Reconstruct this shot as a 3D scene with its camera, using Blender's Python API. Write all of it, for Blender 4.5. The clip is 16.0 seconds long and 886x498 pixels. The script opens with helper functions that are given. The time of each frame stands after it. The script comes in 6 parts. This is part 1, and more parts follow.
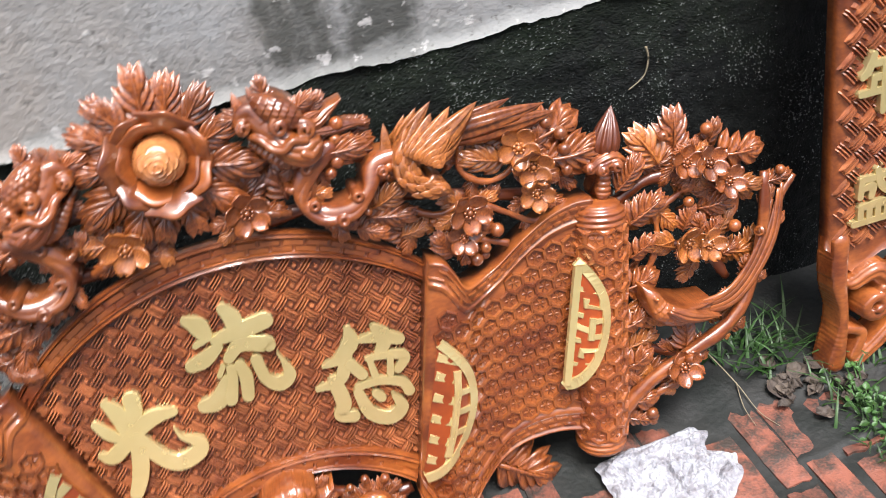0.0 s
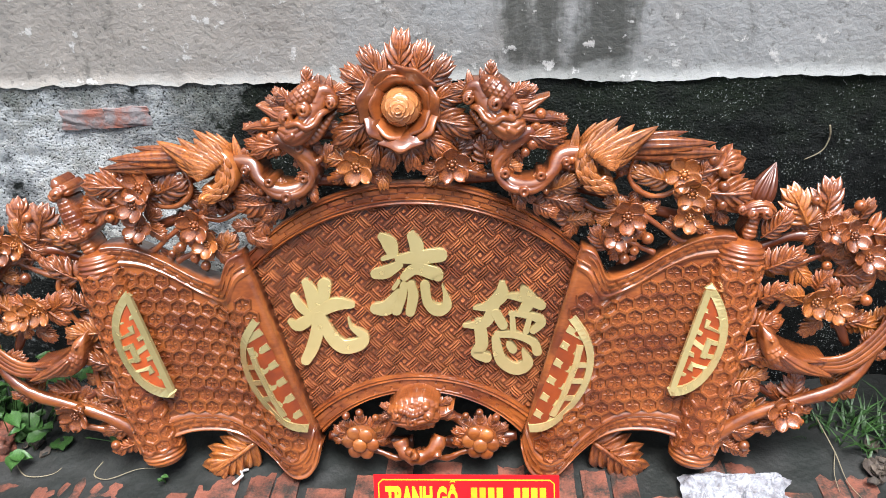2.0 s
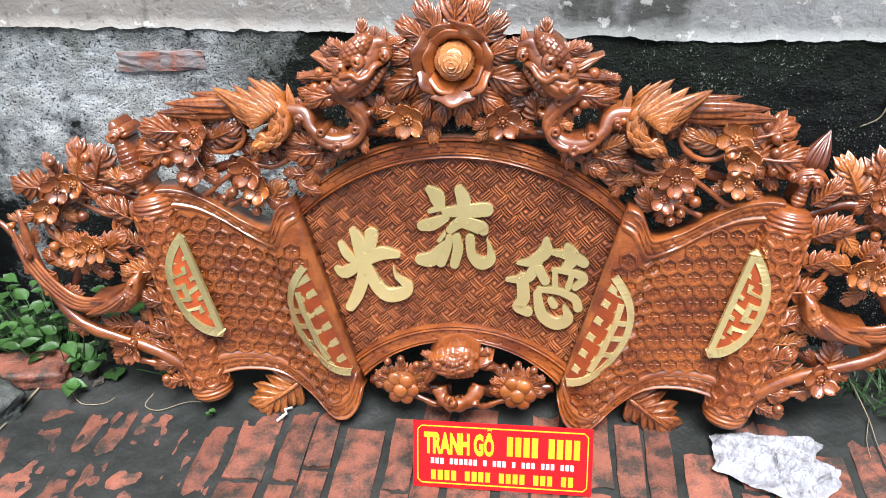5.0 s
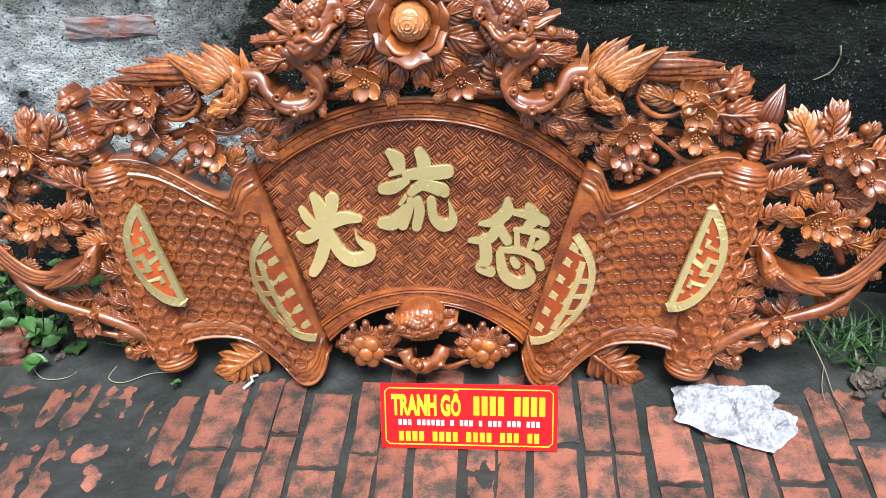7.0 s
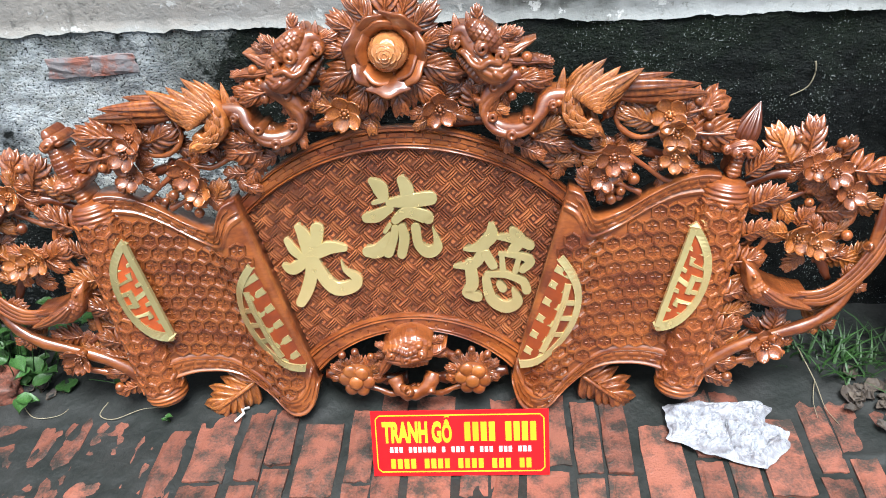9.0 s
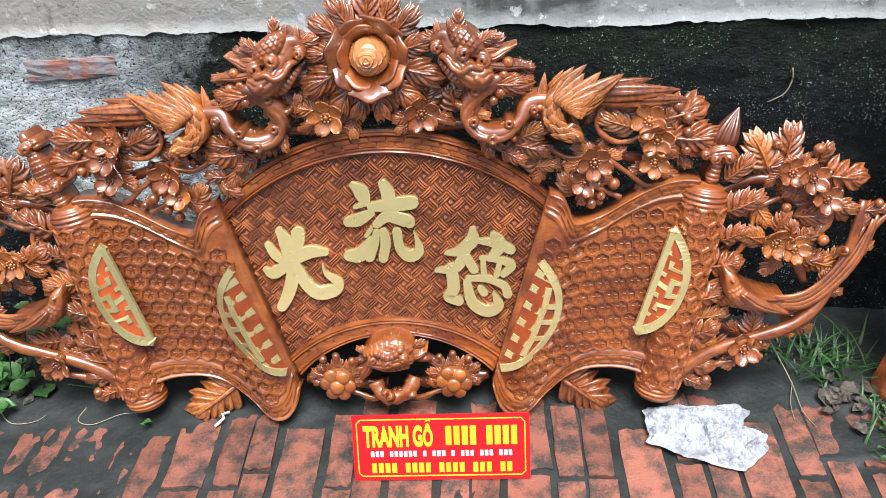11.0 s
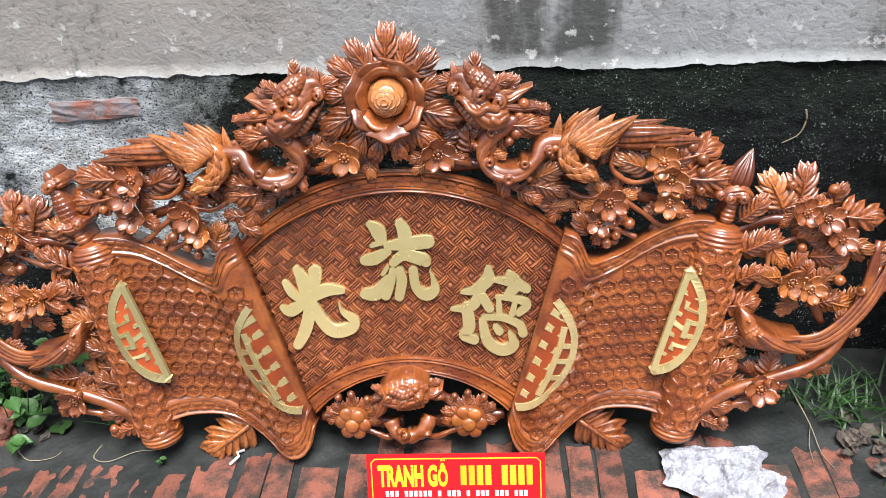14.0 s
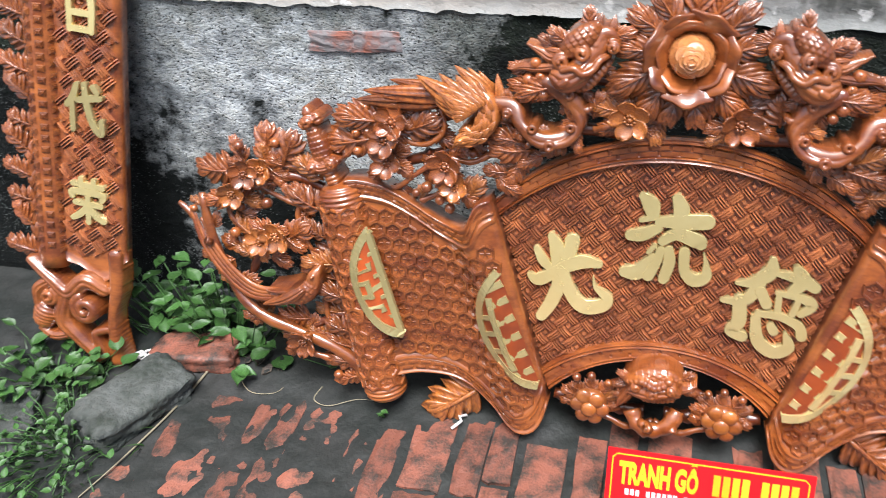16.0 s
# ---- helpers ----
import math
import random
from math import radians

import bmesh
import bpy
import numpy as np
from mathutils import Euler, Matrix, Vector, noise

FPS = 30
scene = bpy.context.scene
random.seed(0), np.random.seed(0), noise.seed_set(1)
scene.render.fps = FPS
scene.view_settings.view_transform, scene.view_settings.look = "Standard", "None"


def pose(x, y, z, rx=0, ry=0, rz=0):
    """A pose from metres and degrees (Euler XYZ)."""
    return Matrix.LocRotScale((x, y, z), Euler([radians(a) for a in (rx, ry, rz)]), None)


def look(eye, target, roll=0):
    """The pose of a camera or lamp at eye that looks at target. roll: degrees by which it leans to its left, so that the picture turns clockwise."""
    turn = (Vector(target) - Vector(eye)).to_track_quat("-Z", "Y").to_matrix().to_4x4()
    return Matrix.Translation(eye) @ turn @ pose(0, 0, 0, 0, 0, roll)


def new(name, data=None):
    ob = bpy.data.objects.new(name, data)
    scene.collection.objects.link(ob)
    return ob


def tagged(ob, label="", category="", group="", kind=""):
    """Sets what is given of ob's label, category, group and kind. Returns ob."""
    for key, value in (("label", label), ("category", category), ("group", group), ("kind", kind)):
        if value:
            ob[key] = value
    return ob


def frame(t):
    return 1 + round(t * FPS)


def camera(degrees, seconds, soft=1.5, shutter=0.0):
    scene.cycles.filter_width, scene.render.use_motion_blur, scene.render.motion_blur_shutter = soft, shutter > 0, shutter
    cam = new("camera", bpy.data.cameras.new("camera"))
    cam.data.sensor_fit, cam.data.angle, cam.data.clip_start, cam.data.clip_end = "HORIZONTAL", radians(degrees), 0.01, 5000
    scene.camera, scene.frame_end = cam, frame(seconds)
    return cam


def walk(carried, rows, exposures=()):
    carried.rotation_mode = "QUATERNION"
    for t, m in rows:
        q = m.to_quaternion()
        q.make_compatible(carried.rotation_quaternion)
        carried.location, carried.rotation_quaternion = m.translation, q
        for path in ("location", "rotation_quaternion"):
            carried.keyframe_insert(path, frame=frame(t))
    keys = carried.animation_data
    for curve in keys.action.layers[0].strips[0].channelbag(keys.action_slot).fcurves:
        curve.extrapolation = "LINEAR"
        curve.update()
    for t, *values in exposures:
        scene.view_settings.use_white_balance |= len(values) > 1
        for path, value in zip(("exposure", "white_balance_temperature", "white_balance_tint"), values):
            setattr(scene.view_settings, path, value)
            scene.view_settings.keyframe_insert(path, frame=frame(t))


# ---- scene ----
cam = camera(55.0, 16.0, 0.75, 0.4)
PATH = [
    (0, (0.205, 1.01, 1.338), (0.472, 2.638, 0.207), -12.8),
    (0.2, (0.165, 0.958, 1.341), (0.439, 2.585, 0.21), -9.2),
    (0.5, (0.097, 0.887, 1.349), (0.402, 2.507, 0.217), -5.3),
    (0.8, (0.078, 0.833, 1.378), (0.365, 2.482, 0.283), -4.2),
    (1, (0.077, 0.817, 1.394), (0.362, 2.474, 0.31), -3.9),
    (1.5, (0.164, 0.736, 1.397), (0.202, 2.448, 0.364), -3.2),
    (2, (0.226, 0.679, 1.374), (0.063, 2.409, 0.383), -3.7),
    (2.5, (0.242, 0.659, 1.365), (0.067, 2.399, 0.393), -2.6),
    (3, (0.234, 0.649, 1.356), (-0.011, 2.387, 0.398), -1.4),
    (5.5, (0.204, 0.678, 1.424), (-0.024, 2.297, 0.273), -3.7),
    (6, (0.21, 0.672, 1.422), (0.027, 2.281, 0.248), -3.9),
    (6.5, (0.209, 0.671, 1.419), (0.053, 2.276, 0.236), -3.6),
    (7, (0.208, 0.673, 1.415), (0.052, 2.276, 0.23), -3.0),
    (7.5, (0.213, 0.678, 1.415), (0.056, 2.279, 0.226), -3.0),
    (8, (0.227, 0.676, 1.42), (0.065, 2.291, 0.251), -3.8),
    (8.5, (0.238, 0.677, 1.423), (0.075, 2.305, 0.273), -4.8),
    (9, (0.238, 0.676, 1.425), (0.084, 2.309, 0.28), -4.8),
    (11.5, (0.239, 0.67, 1.427), (0.137, 2.315, 0.295), -3.8),
    (12, (0.24, 0.664, 1.428), (0.143, 2.317, 0.306), -3.8),
    (12.5, (0.236, 0.662, 1.428), (0.138, 2.321, 0.316), -3.5),
    (13, (0.234, 0.66, 1.43), (0.119, 2.324, 0.327), -3.5),
    (13.5, (0.237, 0.657, 1.438), (0.117, 2.341, 0.365), -4.0),
    (14, (0.234, 0.662, 1.432), (0.095, 2.353, 0.372), -4.1),
    (14.5, (0.213, 0.687, 1.426), (0.044, 2.359, 0.341), -3.4),
    (15, (0.154, 0.738, 1.416), (-0.082, 2.382, 0.302), -1.9),
    (15.2, (0.104, 0.756, 1.412), (-0.188, 2.389, 0.299), -1.2),
    (15.5, (0.043, 0.787, 1.422), (-0.399, 2.376, 0.29), -2.4),
    (15.8, (-0.001, 0.812, 1.398), (-0.521, 2.367, 0.253), -4.0),
    (16, (-0.018, 0.806, 1.412), (-0.492, 2.36, 0.245), -4.6),
]
BALANCE = [
    (0, 1.02, 6650, 14),
    (0.8, 0.99, 6350, 10),
    (2.5, 1.05, 6450, 11),
    (6, 1.03, 6250, 9),
    (7.5, 1.03, 6150, 6),
    (8.5, 1.03, 6150, 6),
    (12.5, 1.02, 6250, 9),
    (15.2, 0.98, 6450, 12),
    (16, 1.0, 6400, 11),
]
walk(cam, [(t, look(eye, target, roll)) for t, eye, target, roll in PATH], BALANCE)

# ---- light ----
world = bpy.data.worlds.new("sky")
scene.world = world
world.use_nodes = True
wn = world.node_tree
sky = wn.nodes.new("ShaderNodeTexSky")
sky.sky_type, sky.sun_disc = "NISHITA", False
sky.sun_elevation, sky.sun_rotation = radians(62), radians(200)
sky.air_density, sky.dust_density = 1.0, 4.0
wn.nodes["Background"].inputs["Strength"].default_value = 0.09
wn.links.new(sky.outputs[0], wn.nodes["Background"].inputs["Color"])
sun = new("sun", bpy.data.lights.new("sun", "SUN"))
sun.data.energy, sun.data.angle, sun.data.color = 3.5, radians(28), (0.97, 0.98, 1.0)
sun.matrix_world = look((0.7, 0.3, 5.0), (0, 2.2, 0.4))


# ---- materials ----
def material(name, base, rough=0.5, metal=0.0, coat=0.0, tint=None, scale=8.0, fine=60.0, bump=0.25, depth=0.004, spread=0.35, random_by="object", stretch=(1, 1, 1), middle=0.7):
    """A surface of two tones mixed by coarse and fine noise, with a fine relief."""
    m = bpy.data.materials.new(name)
    m.use_nodes = True
    t = m.node_tree
    p = t.nodes["Principled BSDF"]
    p.inputs["Metallic"].default_value = metal
    p.inputs["Coat Weight"].default_value = coat
    p.inputs["Coat Roughness"].default_value = 0.17
    p.inputs["Coat IOR"].default_value = 1.6
    co = t.nodes.new("ShaderNodeTexCoord")
    mp = t.nodes.new("ShaderNodeMapping")
    mp.inputs["Scale"].default_value = stretch
    t.links.new(co.outputs["Object"], mp.inputs["Vector"])
    if random_by == "object":
        own = t.nodes.new("ShaderNodeObjectInfo")
        away = t.nodes.new("ShaderNodeVectorMath")
        away.operation = "SCALE"
        away.inputs[0].default_value = (13.0, 7.0, 5.0)
        t.links.new(own.outputs["Random"], away.inputs["Scale"])
        t.links.new(away.outputs[0], mp.inputs["Location"])
    n1, n2 = t.nodes.new("ShaderNodeTexNoise"), t.nodes.new("ShaderNodeTexNoise")
    n1.inputs["Scale"].default_value, n1.inputs["Detail"].default_value = scale, 5
    n2.inputs["Scale"].default_value, n2.inputs["Detail"].default_value = fine, 4
    for n in (n1, n2):
        t.links.new(mp.outputs[0], n.inputs["Vector"])
    mix = t.nodes.new("ShaderNodeMix")
    mix.data_type = "RGBA"
    mix.inputs["A"].default_value = (*base, 1)
    mix.inputs["B"].default_value = (*(tint or [c * 0.6 for c in base]), 1)
    add = t.nodes.new("ShaderNodeMath")
    add.operation = "MULTIPLY_ADD"
    add.inputs[1].default_value = 0.4
    t.links.new(n2.outputs["Fac"], add.inputs[0])
    t.links.new(n1.outputs["Fac"], add.inputs[2])
    ramp = t.nodes.new("ShaderNodeMapRange")
    ramp.inputs["From Min"].default_value, ramp.inputs["From Max"].default_value = middle - spread / 2, middle + spread / 2
    t.links.new(add.outputs[0], ramp.inputs["Value"])
    t.links.new(ramp.outputs[0], mix.inputs["Factor"])
    hsv = t.nodes.new("ShaderNodeHueSaturation")
    info = t.nodes.new("ShaderNodeObjectInfo" if random_by == "object" else "ShaderNodeNewGeometry")
    vary = t.nodes.new("ShaderNodeMapRange")
    vary.inputs["To Min"].default_value, vary.inputs["To Max"].default_value = 0.7, 1.25
    t.links.new(info.outputs["Random" if random_by == "object" else "Random Per Island"], vary.inputs["Value"])
    t.links.new(vary.outputs[0], hsv.inputs["Value"])
    t.links.new(mix.outputs["Result"], hsv.inputs["Color"])
    t.links.new(hsv.outputs[0], p.inputs["Base Color"])
    rr = t.nodes.new("ShaderNodeMapRange")
    rr.inputs["To Min"].default_value, rr.inputs["To Max"].default_value = max(0.03, rough - 0.1), min(1, rough + 0.1)
    t.links.new(n2.outputs["Fac"], rr.inputs["Value"])
    t.links.new(rr.outputs[0], p.inputs["Roughness"])
    if bump:
        b = t.nodes.new("ShaderNodeBump")
        b.inputs["Strength"].default_value, b.inputs["Distance"].default_value = bump, depth
        t.links.new(add.outputs[0], b.inputs["Height"])
        t.links.new(b.outputs[0], p.inputs["Normal"])
    return m


WOOD = material("stained_wood", (0.345, 0.100, 0.022), 0.36, coat=1.0, tint=(0.135, 0.029, 0.008), scale=13, fine=95, bump=0.22, depth=0.0025, stretch=(0.7, 1.5, 1.5))
WOOD_LIGHT = material("light_stained_wood", (0.47, 0.160, 0.034), 0.36, coat=1.0, tint=(0.23, 0.060, 0.013), scale=13, fine=95, bump=0.22, depth=0.0025, stretch=(0.7, 1.4, 1.4))
WOOD_PALE = material("pale_wood", (0.56, 0.24, 0.085), 0.26, coat=1.0, tint=(0.42, 0.15, 0.045), scale=14, fine=70, bump=0.1, depth=0.002)
# dark brown of the finial; on recessed parts it is shade put into colour
WOOD_DARK = material("dark_and_shaded_wood", (0.15, 0.034, 0.010), 0.34, coat=0.5, tint=(0.08, 0.018, 0.006), scale=10, fine=80, bump=0.1, depth=0.002)
WEAVE = material("woven_wood", (0.44, 0.150, 0.056), 0.24, coat=1.0, tint=(0.19, 0.056, 0.028), scale=12, fine=80, bump=0.1, depth=0.002, random_by="island")
GOLD = material("gold_leaf", (0.77, 0.65, 0.31), 0.24, metal=0.6, tint=(0.68, 0.56, 0.25), scale=7, fine=40, bump=0.0)
INLAY = material("orange_inlay", (0.34, 0.062, 0.012), 0.4, coat=0.3, tint=(0.22, 0.04, 0.01), scale=20, bump=0.05)
SOIL = material("mossy_mortar", (0.022, 0.023, 0.021), 0.65, tint=(0.007, 0.010, 0.008), scale=8, fine=90, bump=0.5, depth=0.01)
BRICK = material("worn_brick", (0.25, 0.088, 0.056), 0.55, tint=(0.045, 0.035, 0.028), scale=24, fine=190, bump=0.8, depth=0.006, spread=0.26, middle=0.73)
RED = material("red_card", (0.62, 0.008, 0.012), 0.35, tint=(0.56, 0.006, 0.01), bump=0.0)
YELLOW = material("yellow_print", (0.80, 0.52, 0.02), 0.4, tint=(0.78, 0.5, 0.02), bump=0.0)
WHITE = material("white_print", (0.8, 0.78, 0.75), 0.4, bump=0.0, tint=(0.78, 0.76, 0.74))
PAPER = material("crumpled_plastic", (0.54, 0.56, 0.60), 0.28, tint=(0.27, 0.26, 0.28), scale=34, fine=120, bump=1.0, depth=0.007, spread=0.30, middle=0.76)
LEAF = material("green_leaf", (0.060, 0.150, 0.034), 0.45, tint=(0.028, 0.075, 0.018), scale=20, bump=0.1)
GRASS = material("grass_blades", (0.032, 0.088, 0.018), 0.5, tint=(0.018, 0.05, 0.010), scale=20, bump=0.0, random_by="island")
LIMED = material("limed_brick", (0.34, 0.13, 0.09), 0.85, tint=(0.26, 0.24, 0.24), scale=22, fine=110, bump=0.9, depth=0.008, spread=0.24, middle=0.66)
STRAW = material("dry_stalk", (0.30, 0.26, 0.17), 0.7, tint=(0.2, 0.17, 0.11), bump=0.1)
LITTER = material("dead_leaf", (0.105, 0.082, 0.06), 0.7, tint=(0.04, 0.03, 0.026), scale=20, bump=0.3)
STONE = material("grey_stone", (0.085, 0.092, 0.085), 0.8, tint=(0.025, 0.032, 0.024), scale=14, bump=1.0, depth=0.02)


def stained_wall(name, dark, pale, where, low, high, speck, speck_colour, stretch=(1, 1, 1), rough=0.8, bump=0.7, third=None, middle=None, pits=True, moss=None, damp_shade_foot=0.0):
    """Two wall tones whose patches follow noise and a place along the wall, with scattered flecks."""
    m = bpy.data.materials.new(name)
    m.use_nodes = True
    t = m.node_tree
    p = t.nodes["Principled BSDF"]

    def node(kind, **values):
        n = t.nodes.new("ShaderNode" + kind)
        for k, v in values.items():
            n.inputs[k].default_value = v
        return n

    co = node("TexCoord")
    mp = node("Mapping", Scale=stretch)
    t.links.new(co.outputs["Object"], mp.inputs["Vector"])
    big, mid, fine, dots = (node("TexNoise", Scale=s, Detail=d, Roughness=0.65) for s, d in ((2.6, 6), (9, 6), (42, 5), (210, 2)))
    for n in (big, mid):
        t.links.new(mp.outputs[0], n.inputs["Vector"])
    for n in (fine, dots):
        t.links.new(co.outputs["Object"], n.inputs["Vector"])
    xyz = node("SeparateXYZ")
    t.links.new(co.outputs["Object"], xyz.inputs[0])
    ramp = node("MapRange")
    ramp.interpolation_type = "SMOOTHSTEP"
    for k, v in zip(("From Min", "From Max", "To Min", "To Max"), where[1:]):
        ramp.inputs[k].default_value = v
    if middle is None:
        t.links.new(xyz.outputs[where[0]], ramp.inputs["Value"])
    else:
        off, span = node("Math"), node("Math")
        off.operation, span.operation = "SUBTRACT", "ABSOLUTE"
        off.inputs[1].default_value = middle
        t.links.new(xyz.outputs[where[0]], off.inputs[0])
        t.links.new(off.outputs[0], span.inputs[0])
        t.links.new(span.outputs[0], ramp.inputs["Value"])

    def add(a, b, f):
        n = node("Math")
        n.operation = "MULTIPLY_ADD"
        n.inputs[1].default_value = f
        t.links.new(a, n.inputs[0])
        t.links.new(b, n.inputs[2])
        return n.outputs[0]

    # lower wall loses its pale lime: damp, plus shade behind the carving as colour
    damp = node("MapRange", **{"From Min": 0.12, "From Max": 0.62, "To Min": -damp_shade_foot, "To Max": 0.0})
    t.links.new(xyz.outputs["Z"], damp.inputs["Value"])
    total = add(damp.outputs[0], add(fine.outputs["Fac"], add(mid.outputs["Fac"], add(big.outputs["Fac"], ramp.outputs[0], 1.0), 0.7), 0.35), 1.0)
    cut = node("MapRange", **{"From Min": low, "From Max": high})
    t.links.new(total, cut.inputs["Value"])

    def blend(fac, a, b):
        n = t.nodes.new("ShaderNodeMix")
        n.data_type = "RGBA"
        t.links.new(fac, n.inputs["Factor"])
        for key, v in (("A", a), ("B", b)):
            if isinstance(v, tuple):
                n.inputs[key].default_value = (*v, 1)
            else:
                t.links.new(v, n.inputs[key])
        return n.outputs["Result"]

    tone = node("MapRange", **{"From Min": 0.80, "From Max": 1.08})
    t.links.new(add(fine.outputs["Fac"], mid.outputs["Fac"], 0.9), tone.inputs["Value"])
    ground = blend(tone.outputs[0], dark, third or tuple(c * 0.45 for c in dark))
    light = blend(tone.outputs[0], pale, tuple(c * k for c, k in zip(pale, (0.80, 0.77, 0.72))))
    colour = blend(cut.outputs[0], ground, light)
    if moss:
        high_up = node("MapRange", **{"From Min": 0.50, "From Max": 0.80, "To Min": 0.0, "To Max": 0.34})
        t.links.new(xyz.outputs["Z"], high_up.inputs["Value"])
        green = node("MapRange", **{"From Min": 0.62, "From Max": 0.92, "To Max": 0.75})
        t.links.new(add(mid.outputs["Fac"], high_up.outputs[0], 1.0), green.inputs["Value"])
        colour = blend(green.outputs[0], colour, moss)
    fleck = node("MapRange", **{"From Min": speck, "From Max": speck + 0.03})
    t.links.new(add(mid.outputs["Fac"], dots.outputs["Fac"], 0.45), fleck.inputs["Value"])
    colour = blend(fleck.outputs[0], colour, speck_colour)
    pit = node("MapRange", **{"From Min": 0.43, "From Max": 0.35})
    t.links.new(dots.outputs["Fac"], pit.inputs["Value"])
    colour = colour if not pits else blend(pit.outputs[0], colour, tuple(0.5 * (q + r) for q, r in zip(dark, third or dark)))
    t.links.new(colour, p.inputs["Base Color"])
    p.inputs["Roughness"].default_value = rough
    p.inputs["Specular IOR Level"].default_value = 0.18
    b = node("Bump", Strength=bump, Distance=0.03)
    t.links.new(add(dots.outputs["Fac"], add(fine.outputs["Fac"], total, 0.5), 0.5), b.inputs["Height"])
    t.links.new(b.outputs[0], p.inputs["Normal"])
    return m


BASEWALL = stained_wall("mossy_wall", (0.009, 0.011, 0.010), (0.60, 0.645, 0.66), ("X", 0.30, 0.76, 0.54, 0.07), 1.36, 1.58, 0.885, (0.20, 0.22, 0.21), rough=0.7, third=(0.002, 0.003, 0.003), middle=-0.78, bump=0.55, moss=(0.014, 0.023, 0.012), damp_shade_foot=0.26)


def plaster(name):
    """Old lime plaster: warm and cool greys, dark runs of damp, flaked pale spots and a pale lower rim."""
    m = bpy.data.materials.new(name)
    m.use_nodes = True
    t = m.node_tree
    p = t.nodes["Principled BSDF"]
    co = t.nodes.new("ShaderNodeTexCoord")

    def cloud(scale, stretch=(1, 1, 1), shift=0.0, detail=6, rough=0.62):
        mp, n = t.nodes.new("ShaderNodeMapping"), t.nodes.new("ShaderNodeTexNoise")
        mp.inputs["Scale"].default_value, mp.inputs["Location"].default_value = stretch, (shift, 0, shift)
        n.inputs["Scale"].default_value, n.inputs["Detail"].default_value, n.inputs["Roughness"].default_value = scale, detail, rough
        t.links.new(co.outputs["Object"], mp.inputs["Vector"])
        t.links.new(mp.outputs[0], n.inputs["Vector"])
        return n.outputs["Fac"]

    def span(v, a, b, lo=0.0, hi=1.0):
        n = t.nodes.new("ShaderNodeMapRange")
        n.interpolation_type = "SMOOTHSTEP"
        for k, q in zip(("From Min", "From Max", "To Min", "To Max"), (a, b, lo, hi)):
            n.inputs[k].default_value = q
        t.links.new(v, n.inputs["Value"])
        return n.outputs[0]

    def calc(op, a, b):
        n = t.nodes.new("ShaderNodeMath")
        n.operation = op
        for k, q in enumerate((a, b)):
            if isinstance(q, (int, float)):
                n.inputs[k].default_value = q
            else:
                t.links.new(q, n.inputs[k])
        return n.outputs[0]

    def paint(fac, a, b):
        n = t.nodes.new("ShaderNodeMix")
        n.data_type = "RGBA"
        t.links.new(fac, n.inputs["Factor"])
        for key, q in (("A", a), ("B", b)):
            if isinstance(q, tuple):
                n.inputs[key].default_value = (*q, 1)
            else:
                t.links.new(q, n.inputs[key])
        return n.outputs["Result"]

    xyz = t.nodes.new("ShaderNodeSeparateXYZ")
    t.links.new(co.outputs["Object"], xyz.inputs[0])
    grit, spots = cloud(70, detail=4), cloud(26, shift=3.0)
    warm = span(calc("ADD", calc("MULTIPLY", xyz.outputs["X"], 0.35), cloud(2.1, shift=1.0)), 0.30, 0.62)
    colour = paint(warm, (0.275, 0.258, 0.230), (0.275, 0.285, 0.28))
    colour = paint(span(cloud(7.0, (1, 1, 0.5), 8.0), 0.42, 0.66, 0.0, 0.55), colour, (0.19, 0.185, 0.17))
    # damp runs, thickest in one broad stain
    stain = calc("ABSOLUTE", calc("SUBTRACT", xyz.outputs["X"], 0.30), 0.0)
    runs = calc("ADD", cloud(3.4, (1.6, 1.6, 0.28), 5.0), span(stain, 0.05, 0.32, 0.13, 0.0))
    runs = calc("ADD", runs, calc("MULTIPLY", calc("SUBTRACT", spots, 0.5), 0.22))
    colour = paint(span(runs, 0.555, 0.70, 0.0, 0.88), colour, (0.042, 0.045, 0.038))
    rim = calc("ADD", span(xyz.outputs["Z"], 0.80, 0.875, 0.34, 0.0), cloud(9.0, (1, 1, 1.5), 2.0))
    colour = paint(span(rim, 0.68, 0.86, 0.0, 0.6), colour, (0.26, 0.272, 0.26))
    colour = paint(span(calc("ADD", spots, calc("MULTIPLY", grit, 0.25)), 0.735, 0.80, 0.0, 0.8), colour, (0.50, 0.50, 0.48))
    colour = paint(span(grit, 0.40, 0.30, 0.0, 0.6), colour, (0.09, 0.09, 0.08))
    t.links.new(colour, p.inputs["Base Color"])
    p.inputs["Roughness"].default_value = 0.85
    b = t.nodes.new("ShaderNodeBump")
    b.inputs["Strength"].default_value, b.inputs["Distance"].default_value = 0.35, 0.012
    t.links.new(calc("ADD", spots, grit), b.inputs["Height"])
    t.links.new(b.outputs[0], p.inputs["Normal"])
    return m


PLASTER = plaster("lime_plaster")


# ---- helpers ----
def mesh(name, verts, faces, mat, smooth=True):
    me = bpy.data.meshes.new(name)
    me.from_pydata([tuple(v) for v in verts], [], faces)
    me.update()
    me.materials.append(mat)
    me.shade_smooth() if smooth else None
    return me


def thing(name, m=Matrix(), label="", category="", group="", kind=""):
    ob = new(name)
    ob.matrix_world = m
    return tagged(ob, label, category, group, kind)


def part(name, me, parent, m=Matrix(), label=""):
    ob = new(name, me)
    ob.parent = parent
    ob.matrix_basis = m
    return tagged(ob, label)


